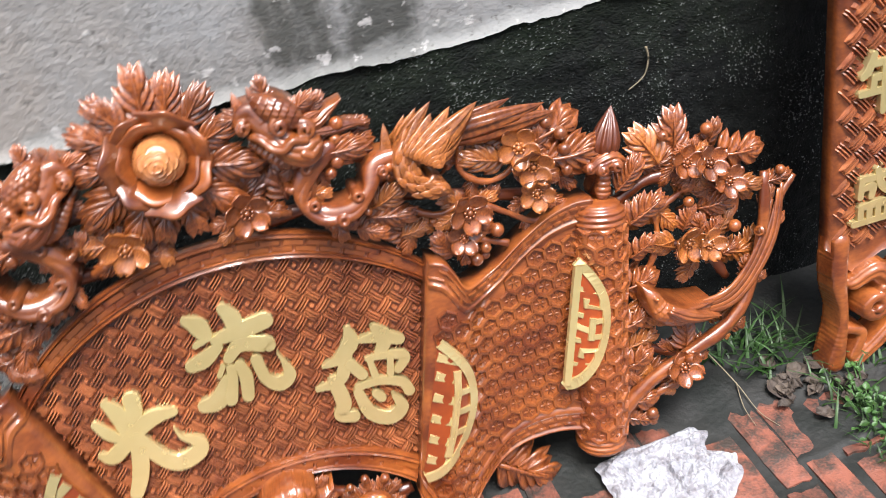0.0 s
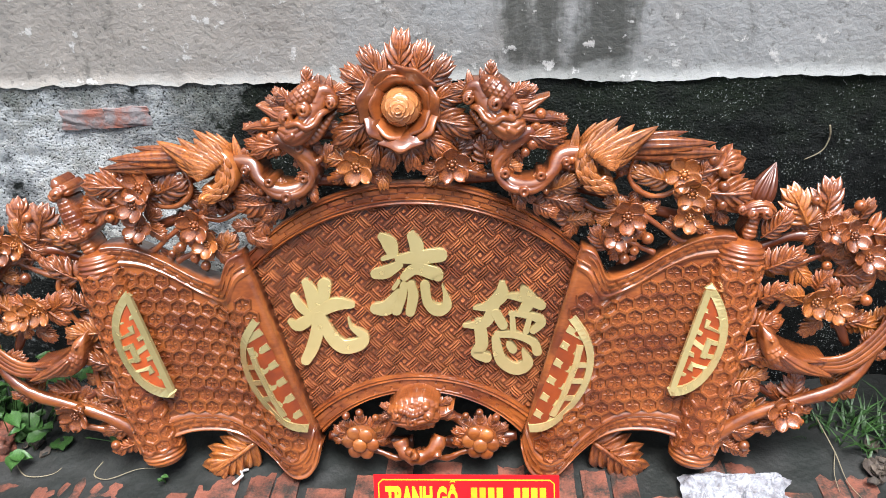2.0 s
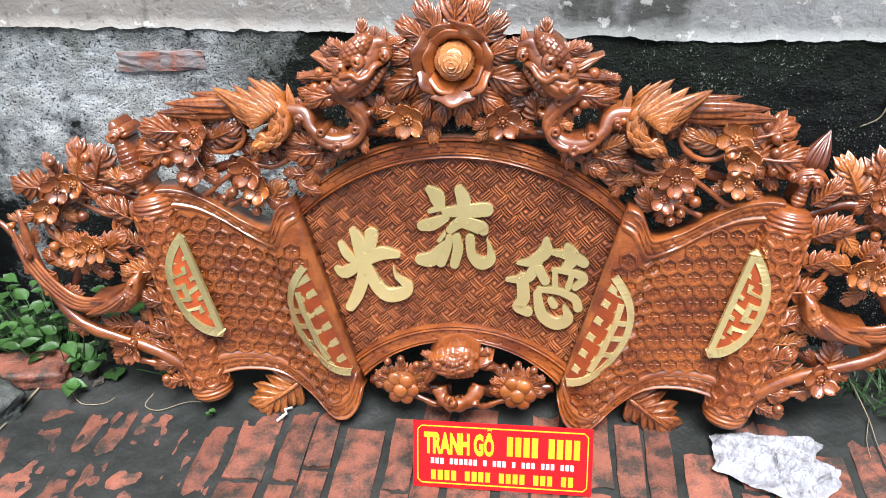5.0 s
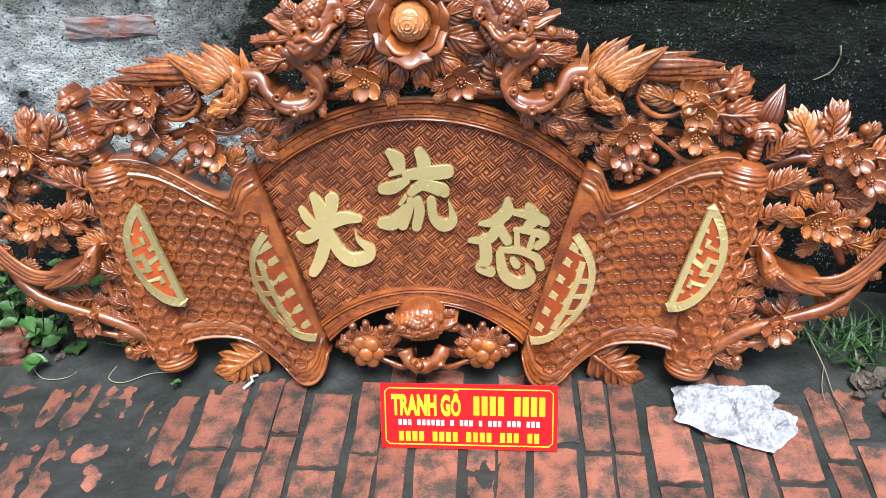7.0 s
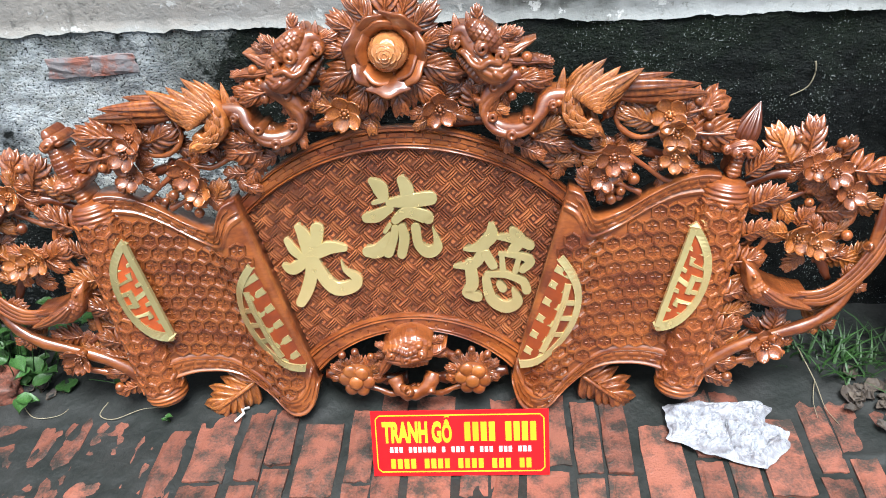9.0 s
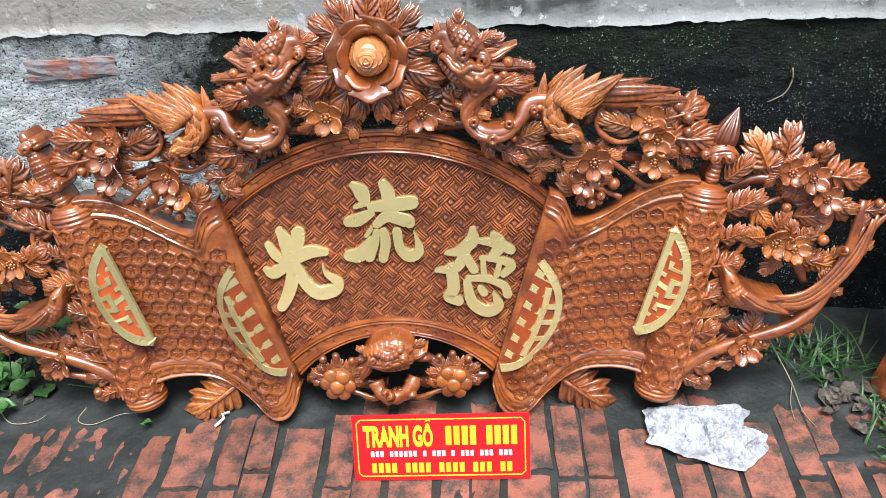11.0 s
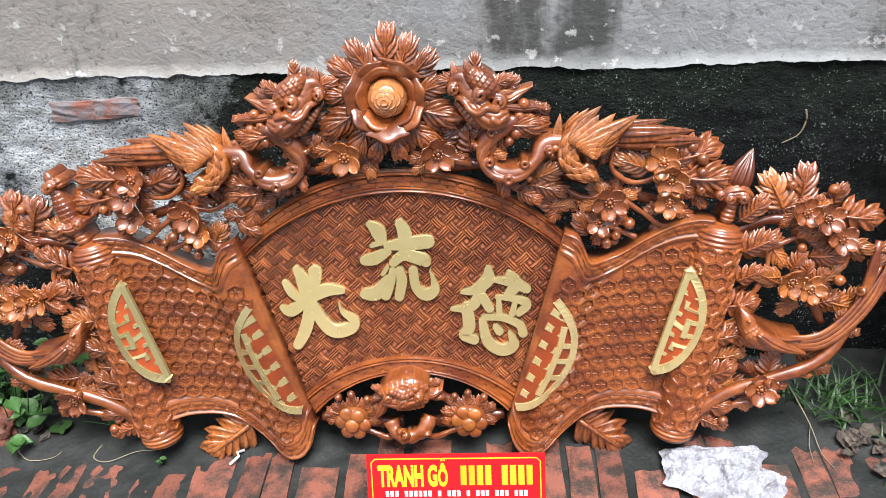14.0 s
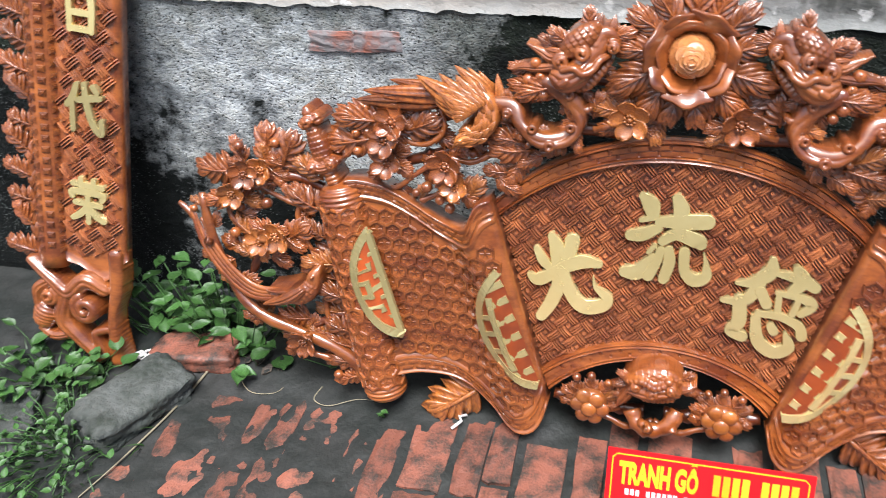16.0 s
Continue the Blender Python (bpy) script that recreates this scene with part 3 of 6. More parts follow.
def medallion(p0, p1, bulge, sign, height, fret_kind):
    """A half-disc fret in gold: chord from p0 (upper) to p1 (lower)."""
    top, low = Vector((*p0, 0)), Vector((*p1, 0))
    length = (top - low).length
    y = (top - low).normalized()
    x = Vector((y.y, -y.x, 0))
    mid = (top + low) / 2
    half = length / 2
    rad = (half * half + bulge * bulge) / (2 * bulge)

    def reach(s):
        return math.sqrt(max(rad * rad - s * s, 0)) - (rad - bulge)

    def place(r, s, h):
        p = mid + x * r + y * s
        return (sign * p.x, p.y, height(r) + h)

    plate, fret = Build(), Build()
    plate.grid(lambda a, c: place(max(reach((2 * a - 1) * half), 0) * c, (2 * a - 1) * half, 0.002), 24, 8)

    def strip(pts, w):
        """A flat raised ribbon along (r, s) points."""
        out = []
        for k, (r, s) in enumerate(pts):
            q0, q1 = pts[max(k - 1, 0)], pts[min(k + 1, len(pts) - 1)]
            d = Vector((q1[0] - q0[0], q1[1] - q0[1], 0)).normalized()
            nn = Vector((-d.y, d.x, 0)) * w
            for f, h in ((-1, -0.002), (-0.85, 0.006), (0.85, 0.006), (1, -0.002)):
                out.append(place(r + nn.x * f, s + nn.y * f, h))
        faces = [(k * 4 + q, k * 4 + 4 + q, k * 4 + 5 + q, k * 4 + 1 + q) for k in range(len(pts) - 1) for q in range(3)]
        m = (len(pts) - 1) * 4
        faces += [(0, 1, 2, 3), (m, m + 3, m + 2, m + 1)]
        fret.add(out, faces)

    strip([(reach(0.965 * half * k / 18) - 0.006, 0.965 * half * k / 18) for k in range(-18, 19)], 0.0092)
    if fret_kind == "bars":
        # a spine with bars on both its sides, as in an old seal sign
        spine = bulge * 0.50
        strip([(spine * 0.85, -half * 0.62), (spine, -half * 0.3), (spine, half * 0.3), (spine * 0.85, half * 0.62)], 0.0080)
        for k in (-0.70, -0.40, -0.10, 0.20, 0.50, 0.76):
            strip([(0.002, half * k + 0.004), (min(spine, reach(half * k) - 0.004), half * k - 0.002)], 0.0088)
        for k in (-0.28, 0.02, 0.30):
            strip([(spine, half * k), (reach(half * k) - 0.006, half * k - 0.002)], 0.0066)
    else:
        strip([(0.004, half * k / 6 * 0.93) for k in range(-6, 7)], 0.0066)
        strip([(0.003, half * 0.03), (bulge * 0.50, -half * 0.03)], 0.0062)
        strip([(bulge * 0.50, -half * 0.17), (bulge * 0.50, half * 0.17)], 0.0060)
        strip([(bulge * 0.50, half * 0.12), (reach(half * 0.12) - 0.006, half * 0.13)], 0.0056)
        strip([(bulge * 0.50, -half * 0.12), (reach(half * 0.12) - 0.006, -half * 0.11)], 0.0056)
        for e in (-1, 1):
            strip([(0.003, e * half * 0.58), (bulge * 0.66, e * half * 0.56), (bulge * 0.68, e * half * 0.32), (bulge * 0.30, e * half * 0.34), (bulge * 0.30, e * half * 0.45)], 0.0052)
            strip([(0.003, e * half * 0.20), (bulge * 0.26, e * half * 0.19)], 0.0048)
    if sign < 0:
        for q in (plate, fret):
            q.f = [f[::-1] for f in q.f]
    return plate.done("inlay", INLAY), fret.done("gold_fret", GOLD, False)


def on_sheet(r):
    a = (r + 0.006) / 0.31
    return 0.041 + 0.034 * math.exp(-((a - 0.14) / 0.13) ** 2) + 0.012 * math.exp(-((a / 0.1) ** 2))


def on_roll(r):
    return 0.036 + math.sqrt(0.047**2 - min(0.040, abs(r - 0.046)) ** 2)


for sign in (-1, 1):
    sh = part("scroll_sheet", sheet(sign), panel, label="brown wooden sheet of an opened scroll with wavy hems")
    tagged(part("honeycomb_relief", hexagons(sign), sh), kind="stuff")
    ro = part("scroll_roll", roll(sign), panel, label="rolled wooden scroll end with ringed tips")
    tagged(part("honeycomb_relief", roll_relief(sign), ro), kind="stuff")
    pl, fr = medallion((0.323, 0.388), (0.231, 0.130), 0.088, sign, on_sheet, "bars")
    part("inlay", pl, panel, label="orange half-round inlay")
    part("gold_fret", fr, panel, label="polished gold half-round fret")
    pl, fr = medallion((0.592, 0.449), (0.522, 0.208), 0.066, sign, on_roll, "key")
    part("inlay", pl, panel, label="orange half-round inlay")
    part("gold_fret", fr, panel, label="polished gold half-round fret")

# ---- gold characters on the fan ----
GUANG = [[(-0.228, 0.446, 0.0081), (-0.216, 0.419, 0.0151), (-0.215, 0.379, 0.0105)], [(-0.187, 0.44, 0.0151), (-0.192, 0.412, 0.0128), (-0.212, 0.375, 0.0093)], [(-0.256, 0.416, 0.007), (-0.244, 0.393, 0.0105), (-0.228, 0.375, 0.0081)], [(-0.216, 0.372, 0.0116), (-0.17, 0.395, 0.0151), (-0.133, 0.394, 0.0081)], [(-0.27, 0.358, 0.0047), (-0.25, 0.349, 0.014), (-0.209, 0.375, 0.0105)], [(-0.212, 0.37, 0.0093), (-0.211, 0.338, 0.014), (-0.225, 0.297, 0.014), (-0.243, 0.266, 0.0116)], [(-0.202, 0.369, 0.0116), (-0.184, 0.324, 0.014), (-0.158, 0.298, 0.0163), (-0.123, 0.304, 0.0151), (-0.113, 0.322, 0.0116), (-0.136, 0.343, 0.0047), (-0.142, 0.366, 0.0017)]]
LIU = [[(-0.06, 0.543, 0.0081), (-0.045, 0.528, 0.0163), (-0.039, 0.509, 0.0128)], [(-0.06, 0.495, 0.0047), (-0.037, 0.503, 0.007)], [(-0.077, 0.462, 0.0116), (-0.055, 0.466, 0.014), (-0.027, 0.481, 0.0093)], [(-0.082, 0.384, 0.0128), (-0.057, 0.387, 0.0163), (-0.032, 0.422, 0.007)], [(0.003, 0.543, 0.0105), (0.012, 0.52, 0.0151), (0.006, 0.501, 0.0105)], [(-0.026, 0.494, 0.0093), (0.016, 0.497, 0.0151), (0.06, 0.501, 0.0151)], [(-0.017, 0.455, 0.0093), (0.008, 0.472, 0.0128), (0.046, 0.461, 0.0151), (0.053, 0.455, 0.0116)], [(-0.041, 0.43, 0.0047), (-0.03, 0.445, 0.0047)], [(-0.038, 0.38, 0.0116), (-0.024, 0.413, 0.0093), (-0.019, 0.438, 0.0081)], [(-0.009, 0.376, 0.0105), (-0.001, 0.412, 0.0116), (-0.004, 0.438, 0.0093)], [(0.025, 0.437, 0.0105), (0.029, 0.398, 0.0105), (0.048, 0.38, 0.014), (0.068, 0.39, 0.0116), (0.067, 0.414, 0.0058), (0.061, 0.436, 0.0017)]]
DE = [[(0.185, 0.435, 0.0081), (0.182, 0.41, 0.0151), (0.154, 0.387, 0.0105), (0.126, 0.383, 0.0035)], [(0.172, 0.4, 0.0116), (0.148, 0.35, 0.0116), (0.104, 0.344, 0.0047)], [(0.136, 0.348, 0.0128), (0.139, 0.301, 0.014), (0.126, 0.28, 0.0105), (0.149, 0.269, 0.0116)], [(0.196, 0.409, 0.0047), (0.232, 0.404, 0.0116), (0.265, 0.387, 0.0105)], [(0.23, 0.421, 0.0093), (0.242, 0.4, 0.014), (0.225, 0.372, 0.0105)], [(0.201, 0.37, 0.0047), (0.243, 0.364, 0.0081), (0.265, 0.351, 0.0105), (0.248, 0.331, 0.0081)], [(0.205, 0.366, 0.0058), (0.206, 0.332, 0.007)], [(0.241, 0.361, 0.0058), (0.233, 0.329, 0.007)], [(0.171, 0.371, 0.0105), (0.185, 0.344, 0.0105)], [(0.172, 0.323, 0.007), (0.212, 0.321, 0.0081), (0.248, 0.304, 0.0093), (0.256, 0.283, 0.0105)], [(0.169, 0.313, 0.0093), (0.179, 0.265, 0.0128), (0.21, 0.243, 0.014), (0.235, 0.257, 0.0128), (0.227, 0.284, 0.0047)], [(0.198, 0.299, 0.0081), (0.205, 0.288, 0.0093)]]


def brushed(strokes, base, name="gold_character"):
    """Flat gilt strokes with bevelled rims, each a ribbon of changing width with round ends."""
    b = Build()
    for k, st in enumerate(strokes):
        h = base + 0.0080 + 0.00012 * k
        n = 10 * (len(st) - 1)
        pts = [spline(st, i / n) for i in range(n + 1)]
        left, right = [], []
        for i, (u, v, w) in enumerate(pts):
            d = pts[min(i + 1, n)][:2] - pts[max(i - 1, 0)][:2]
            d = d / max(np.hypot(*d), 1e-6)
            left.append((u - d[1] * w, v + d[0] * w))
            right.append((u + d[1] * w, v - d[0] * w))
        d0 = math.atan2(*(pts[1][:2] - pts[0][:2])[::-1])
        d1 = math.atan2(*(pts[n][:2] - pts[n - 1][:2])[::-1])
        cap1 = [(pts[n][0] + pts[n][2] * math.cos(d1 + math.pi / 2 - a), pts[n][1] + pts[n][2] * math.sin(d1 + math.pi / 2 - a)) for a in (0.6, 1.2, 1.9, 2.5)]
        cap0 = [(pts[0][0] + pts[0][2] * math.cos(d0 - math.pi / 2 - a), pts[0][1] + pts[0][2] * math.sin(d0 - math.pi / 2 - a)) for a in (0.6, 1.2, 1.9, 2.5)]
        rows = [(left[i], right[i]) for i in range(n + 1)]
        m = len(b.v)
        for (lx, ly), (rx, ry) in rows:
            cx, cy = (lx + rx) / 2, (ly + ry) / 2
            for (x, y), z, f in (((lx, ly), base - 0.006, 1), ((lx, ly), h - 0.0012, 1), ((lx, ly), h, 0.93), ((rx, ry), h, 0.93), ((rx, ry), h - 0.0012, 1), ((rx, ry), base - 0.006, 1)):
                b.v.append((cx + (x - cx) * f, cy + (y - cy) * f, z))
        for i in range(n):
            for q in range(5):
                a = m + i * 6 + q
                b.f.append((a, a + 1, a + 7, a + 6))
        for end, cap, i in ((pts[n], cap1, n), (pts[0], cap0, 0)):
            chain = ([left[n]] + cap1 + [right[n]]) if i else ([right[0]] + cap0 + [left[0]])
            m = len(b.v)
            b.v.append((end[0], end[1], h))
            for x, y in chain:
                b.v += [(end[0] + (x - end[0]) * 0.93, end[1] + (y - end[1]) * 0.93, h), (x, y, h - 0.0012), (x, y, base - 0.006)]
            for q in range(len(chain) - 1):
                a = m + 1 + q * 3
                b.f += [(m, a + 3, a), (a, a + 3, a + 4, a + 1), (a + 1, a + 4, a + 5, a + 2)]
    return b.done(name, GOLD, False)


for strokes in (GUANG, LIU, DE):
    part("gold_character", brushed(strokes, 0.008), panel, label="polished gold brush-written character")


# ---- carved leaves, flowers and birds ----
def blade(b, base, d, length, width, lift=0.12, droop=0.1, thick=0.05, rings=6, relief=1.0):
    """A pointed, creased blade added to b: its back is flat, its face has a raised crease."""
    d = Vector(d).normalized()
    s = Vector((-d.y, d.x, 0)).normalized()
    n = len(b.v)
    base = Vector(base)
    for k in range(rings + 1):
        a = k / rings
        w = width * (math.sin(math.pi * (0.10 + 0.90 * a) ** 0.8) ** 0.85 if a < 1 else 0.0) + 0.004 * width
        o = base + d * (length * a) + Vector((0, 0, lift * math.sin(a * 2.2) * length - droop * a * a * length))
        low = Vector((0, 0, thick * length * (1 - a) + 0.25 * w))
        up = lambda k: Vector((0, 0, k * w * relief))
        b.v += [tuple(o - s * w), tuple(o - s * w * 0.55 + up(0.34)), tuple(o - s * w * 0.16 + up(0.0)), tuple(o + up(0.45)), tuple(o + s * w * 0.16 + up(0.0)), tuple(o + s * w * 0.55 + up(0.34)), tuple(o + s * w), tuple(o - low)]
    for k in range(rings):
        for q in range(8):
            r = (q + 1) % 8
            a = n + k * 8
            b.f.append([a + q, a + r, a + 8 + r, a + 8 + q][::-1])
    b.f.append([n + q for q in range(8)])
    return b


def lobe(b, base, d, length, width, droop, lift=0.0, rings=7):
    """A scooped leaf lobe: narrow at its root, widest past the middle, with a blunt point and raised rims."""
    d = Vector(d).normalized()
    s = Vector((-d.y, d.x, 0))
    n, base = len(b.v), Vector(base)
    for k in range(rings + 1):
        a = k / rings
        w = width * (0.30 + 0.70 * math.sin(math.pi * 0.5 * min(1, a / 0.62))) * (1 - max(0, (a - 0.62) / 0.38) ** 1.25) + 0.002
        o = base + d * (length * a) + Vector((0, 0, lift * math.sin(a * 2.4) - droop * a * a * length))
        for q, h in ((-1, -0.12), (-0.74, 0.30), (-0.34, 0.02), (0, -0.10), (0.34, 0.02), (0.74, 0.30), (1, -0.12)):
            b.v.append(tuple(o + s * (w * q) + Vector((0, 0, h * w))))
        b.v.append(tuple(o - Vector((0, 0, 0.06 * (1 - a) + 0.4 * w))))
    for k in range(rings):
        for q in range(8):
            a, r = n + k * 8, (q + 1) % 8
            b.f.append([a + q, a + r, a + 8 + r, a + 8 + q][::-1])


def acanthus(name, pairs, mat, open_=0.85, fat=0.1, bend=0.0):
    """A leaf one long, along y, of scooped lobes that lie edge to edge in pairs along a raised midrib."""
    b = Build()
    side = lambda y: Vector((bend * y * y, y, 0.16 * math.sin(2.4 * y) - 0.12 * y * y))
    for k in range(pairs):
        f = k / (pairs - 1)
        length = 0.47 * math.sin(math.pi * (0.36 + 0.30 * f)) * (0.95 if k % 2 else 1.1)
        ang = open_ * (1.30 - 0.85 * f)
        for s in (-1, 1):
            lobe(b, side(0.06 + 0.52 * f), (s * math.sin(ang) + bend * f, math.cos(ang), 0), length, fat, 0.30 + 0.12 * (k % 2), 0.03)
    lobe(b, side(0.55), (bend, 1, 0), 0.46, fat * 1.1, 0.28, 0.03)
    line = [side(0.84 * t / 8) + Vector((0, 0, 0.05)) for t in range(9)]
    b.tube(line, [0.030 * (1 - 0.8 * t / 8) + 0.003 for t in range(9)], 6)
    return b.done(name, mat)


def quill(name, mat, width, droop=0.05):
    return blade(Build(), (0, 0, 0), (0, 1, 0), 1.0, width, 0.08, droop, 0.03, 9).done(name, mat)


ACANTHUS = [acanthus("leaf", 5, WOOD, 0.66, 0.104, 0.12), acanthus("leaf", 6, WOOD, 0.60, 0.090, -0.14), acanthus("leaf", 4, WOOD, 0.74, 0.125), acanthus("leaf", 5, WOOD_LIGHT, 0.64, 0.104, -0.05)]
BLADE = quill("feather", WOOD, 0.10)
PLUME = quill("feather", WOOD_LIGHT, 0.17, 0.1)
FLAME = quill("fin", WOOD, 0.22, 0.2)
rng = random.Random(11)


def lay(u, v, n, angle, length, tilt=0.0, wide=1.0, roll_=0.0):
    """The pose of a leaf that starts at u, v, n and points at an angle in the panel's face; tilt lifts its tip."""
    return Matrix.Translation((u, v, n)) @ Matrix.Rotation(angle - math.pi / 2, 4, "Z") @ Matrix.Rotation(tilt, 4, "X") @ Matrix.Rotation(roll_, 4, "Y") @ Matrix.Diagonal((length * wide, length, length, 1))


def petal_mesh(mat):
    b = Build()

    def at(a, c):
        k = 2 * c - 1
        w = 0.43 * math.sqrt(max(0.03, 1 - ((a - 0.53) / 0.48) ** 2)) * (0.55 + 0.45 * min(1.0, a / 0.4))
        z = 0.10 + 0.34 * a * a + 0.16 * k * k * min(1.0, 1.6 * a)
        return (w * k, 0.14 + 0.86 * a, z)

    b.grid(at, 7, 6)
    m = len(b.v)
    b.v += [(x, y, z - 0.14) for x, y, z in b.v[:m]]
    b.f = [f[::-1] for f in b.f] + [[q + m for q in f] for f in b.f]
    for r in ([i * 7 for i in range(8)], [i * 7 + 6 for i in range(8)], [49 + j for j in range(7)]):
        b.f += [[r[i], r[i + 1], r[i + 1] + m, r[i] + m] for i in range(len(r) - 1)]
    return b.done("petal", mat)


PETALS = [petal_mesh(WOOD), petal_mesh(WOOD_LIGHT)]


def stamen_mesh(mat):
    b = Build().ball((0, 0, 0.2), 0.15, 5, 8)
    for i in range(8):
        a = i * math.pi / 4
        b.ball((0.24 * math.cos(a), 0.24 * math.sin(a), 0.24), 0.085, 4, 6)
    b.ball((0, 0, 0.02), 0.3, 5, 10, (1, 1, 0.6))
    return b.done("flower", mat)


STAMENS = [stamen_mesh(WOOD), stamen_mesh(WOOD_LIGHT)]


def flower(u, v, n, r, light=0, petals=5):
    """A five-petalled blossom in front of a fan of short leaves."""
    m = Matrix.Translation((u, v, n)) @ Matrix.Rotation(rng.uniform(0, 6.28), 4, "Z") @ Matrix.Rotation(rng.uniform(-0.25, 0.25), 4, "X") @ Matrix.Rotation(rng.uniform(-0.25, 0.25), 4, "Y") @ Matrix.Diagonal((r, r, r, 1))
    f = part("flower", STAMENS[light], panel, m)
    for i in range(petals):
        part("petal", PETALS[light], f, Matrix.Rotation(i * 2 * math.pi / petals, 4, "Z") @ Matrix.Rotation(rng.uniform(-0.08, 0.1), 4, "X"))
    for i in range(3):
        a = rng.uniform(0, 6.28)
        part("leaf", rng.choice(ACANTHUS), panel, lay(u + 0.4 * r * math.cos(a), v + 0.4 * r * math.sin(a), n - 0.022, a, r * rng.uniform(1.2, 1.7), 0.1, 1.2))
    return f


def leaf(u0, v0, u1, v1, n, which=None):
    a, d = math.atan2(v1 - v0, u1 - u0), math.hypot(u1 - u0, v1 - v0)
    me = which or rng.choice(ACANTHUS)
    return part("leaf", me, panel, lay(u0, v0, n, a, d * 1.22, rng.uniform(-0.1, 0.25), rng.uniform(0.95, 1.3)))


def branch(pts, r0, r1, mat=WOOD, knots=0, name="branch", steps=18, flat=0.85):
    line = [spline(pts, i / steps) for i in range(steps + 1)]
    radii = [(r0 + (r1 - r0) * i / steps) * (1 + 0.10 * math.sin(i * 2.1) + 0.09 * math.sin(i * 0.9 + 1) + 0.06 * math.sin(i * 3.7)) for i in range(steps + 1)]
    b = Build().tube(line, radii, 10, flat)
    for k in range(knots):
        p = Vector(line[int((k + 0.6) / knots * steps)])
        a = 2.4 * k
        d = Vector((math.cos(a), math.sin(a), 0.75)).normalized()
        r = radii[0] * 0.52
        b.tube([p + d * (radii[0] * q) for q in (0.6, 1.1, 1.28, 1.36, 1.36, 1.28, 0.7)], [r * q for q in (1.15, 1.0, 1.1, 1.0, 0.72, 0.6, 0.5)], 12)
    return part(name, b.done(name, mat), panel)


def berry(u, v, n, r=0.011):
    b = Build().ball((u, v, n), r * rng.uniform(0.85, 1.15), 8, 12).ball((u, v + r * 0.3, n + r * 0.85), r * 0.25, 4, 6)
    b.tube([(u, v, n - 0.005), (u - 0.004, v - 0.012, n - 0.016), (u - 0.01, v - 0.02, n - 0.03)], [0.003, 0.003, 0.004], 6)
    return part("berry", b.done("berry", WOOD), panel)


FLOWERS_TOP = [(0.537, 0.667, 0.05, 0.034), (0.553, 0.633, 0.055, 0.034), (0.552, 0.583, 0.05, 0.03), (0.432, 0.588, 0.05, 0.035), (0.415, 0.543, 0.045, 0.028), (0.093, 0.699, 0.045, 0.036)]
FLOWERS_WING = [(0.821, 0.552, 0.05, 0.029), (0.861, 0.54, 0.055, 0.031), (0.895, 0.493, 0.05, 0.03), (0.801, 0.407, 0.055, 0.034), (0.84, 0.39, 0.055, 0.03), (0.761, 0.156, 0.05, 0.035)]
LEAVES_TOP = [(0.519, 0.646, 0.453, 0.674, 0.03), (0.523, 0.68, 0.484, 0.71, 0.03), (0.53, 0.682, 0.526, 0.712, 0.025), (0.552, 0.662, 0.639, 0.684, 0.03), (0.564, 0.632, 0.666, 0.614, 0.03), (0.586, 0.659, 0.601, 0.699, 0.025), (0.432, 0.593, 0.397, 0.615, 0.02), (0.443, 0.592, 0.483, 0.591, 0.02), (0.421, 0.532, 0.386, 0.54, 0.02), (0.398, 0.508, 0.369, 0.553, 0.02), (0.329, 0.584, 0.306, 0.597, 0.02), (0.334, 0.578, 0.323, 0.542, 0.02), (0.317, 0.574, 0.357, 0.579, 0.025), (0.535, 0.565, 0.507, 0.554, 0.02), (0.57, 0.564, 0.6, 0.533, 0.02)]
LEAVES_NECK = [(0.277, 0.636, 0.334, 0.658, 0.03), (0.271, 0.625, 0.339, 0.617, 0.03), (0.306, 0.658, 0.323, 0.686, 0.025), (0.248, 0.611, 0.294, 0.597, 0.02), (0.279, 0.771, 0.313, 0.776, 0.02), (0.251, 0.752, 0.306, 0.741, 0.03), (0.209, 0.642, 0.249, 0.623, 0.02), (0.102, 0.681, 0.147, 0.674, 0.02), (0.086, 0.705, 0.065, 0.74, 0.02), (0.097, 0.704, 0.133, 0.743, 0.02), (0.073, 0.676, 0.043, 0.66, 0.02)]
LEAVES_WING = [(0.781, 0.554, 0.749, 0.622, 0.03), (0.817, 0.553, 0.78, 0.524, 0.03), (0.886, 0.539, 0.965, 0.532, 0.03), (0.892, 0.484, 0.951, 0.467, 0.03), (0.814, 0.556, 0.814, 0.632, 0.02), (0.871, 0.554, 0.895, 0.6, 0.02), (0.694, 0.533, 0.745, 0.576, 0.03), (0.704, 0.467, 0.761, 0.508, 0.035), (0.698, 0.402, 0.742, 0.432, 0.03), (0.787, 0.393, 0.737, 0.426, 0.03), (0.859, 0.382, 0.901, 0.426, 0.025), (0.679, 0.344, 0.741, 0.353, 0.03), (0.647, 0.268, 0.712, 0.286, 0.035), (0.647, 0.182, 0.701, 0.209, 0.03), (0.761, 0.174, 0.734, 0.203, 0.02), (0.774, 0.167, 0.814, 0.194, 0.02), (0.751, 0.139, 0.717, 0.14, 0.02), (0.641, 0.075, 0.692, 0.059, 0.03)]
LEAVES_LOW = [(0.658, 0.104, 0.592, 0.062, 0.03), (0.626, 0.119, 0.696, 0.106, 0.03), (0.372, 0.069, 0.472, 0.01, 0.01), (0.392, 0.066, 0.432, -0.003, 0.005), (0.857, 0.193, 0.905, 0.191, 0.02), (0.92, 0.273, 0.957, 0.279, 0.02), (0.825, 0.36, 0.793, 0.328, 0.03), (0.859, 0.341, 0.91, 0.359, 0.02)]
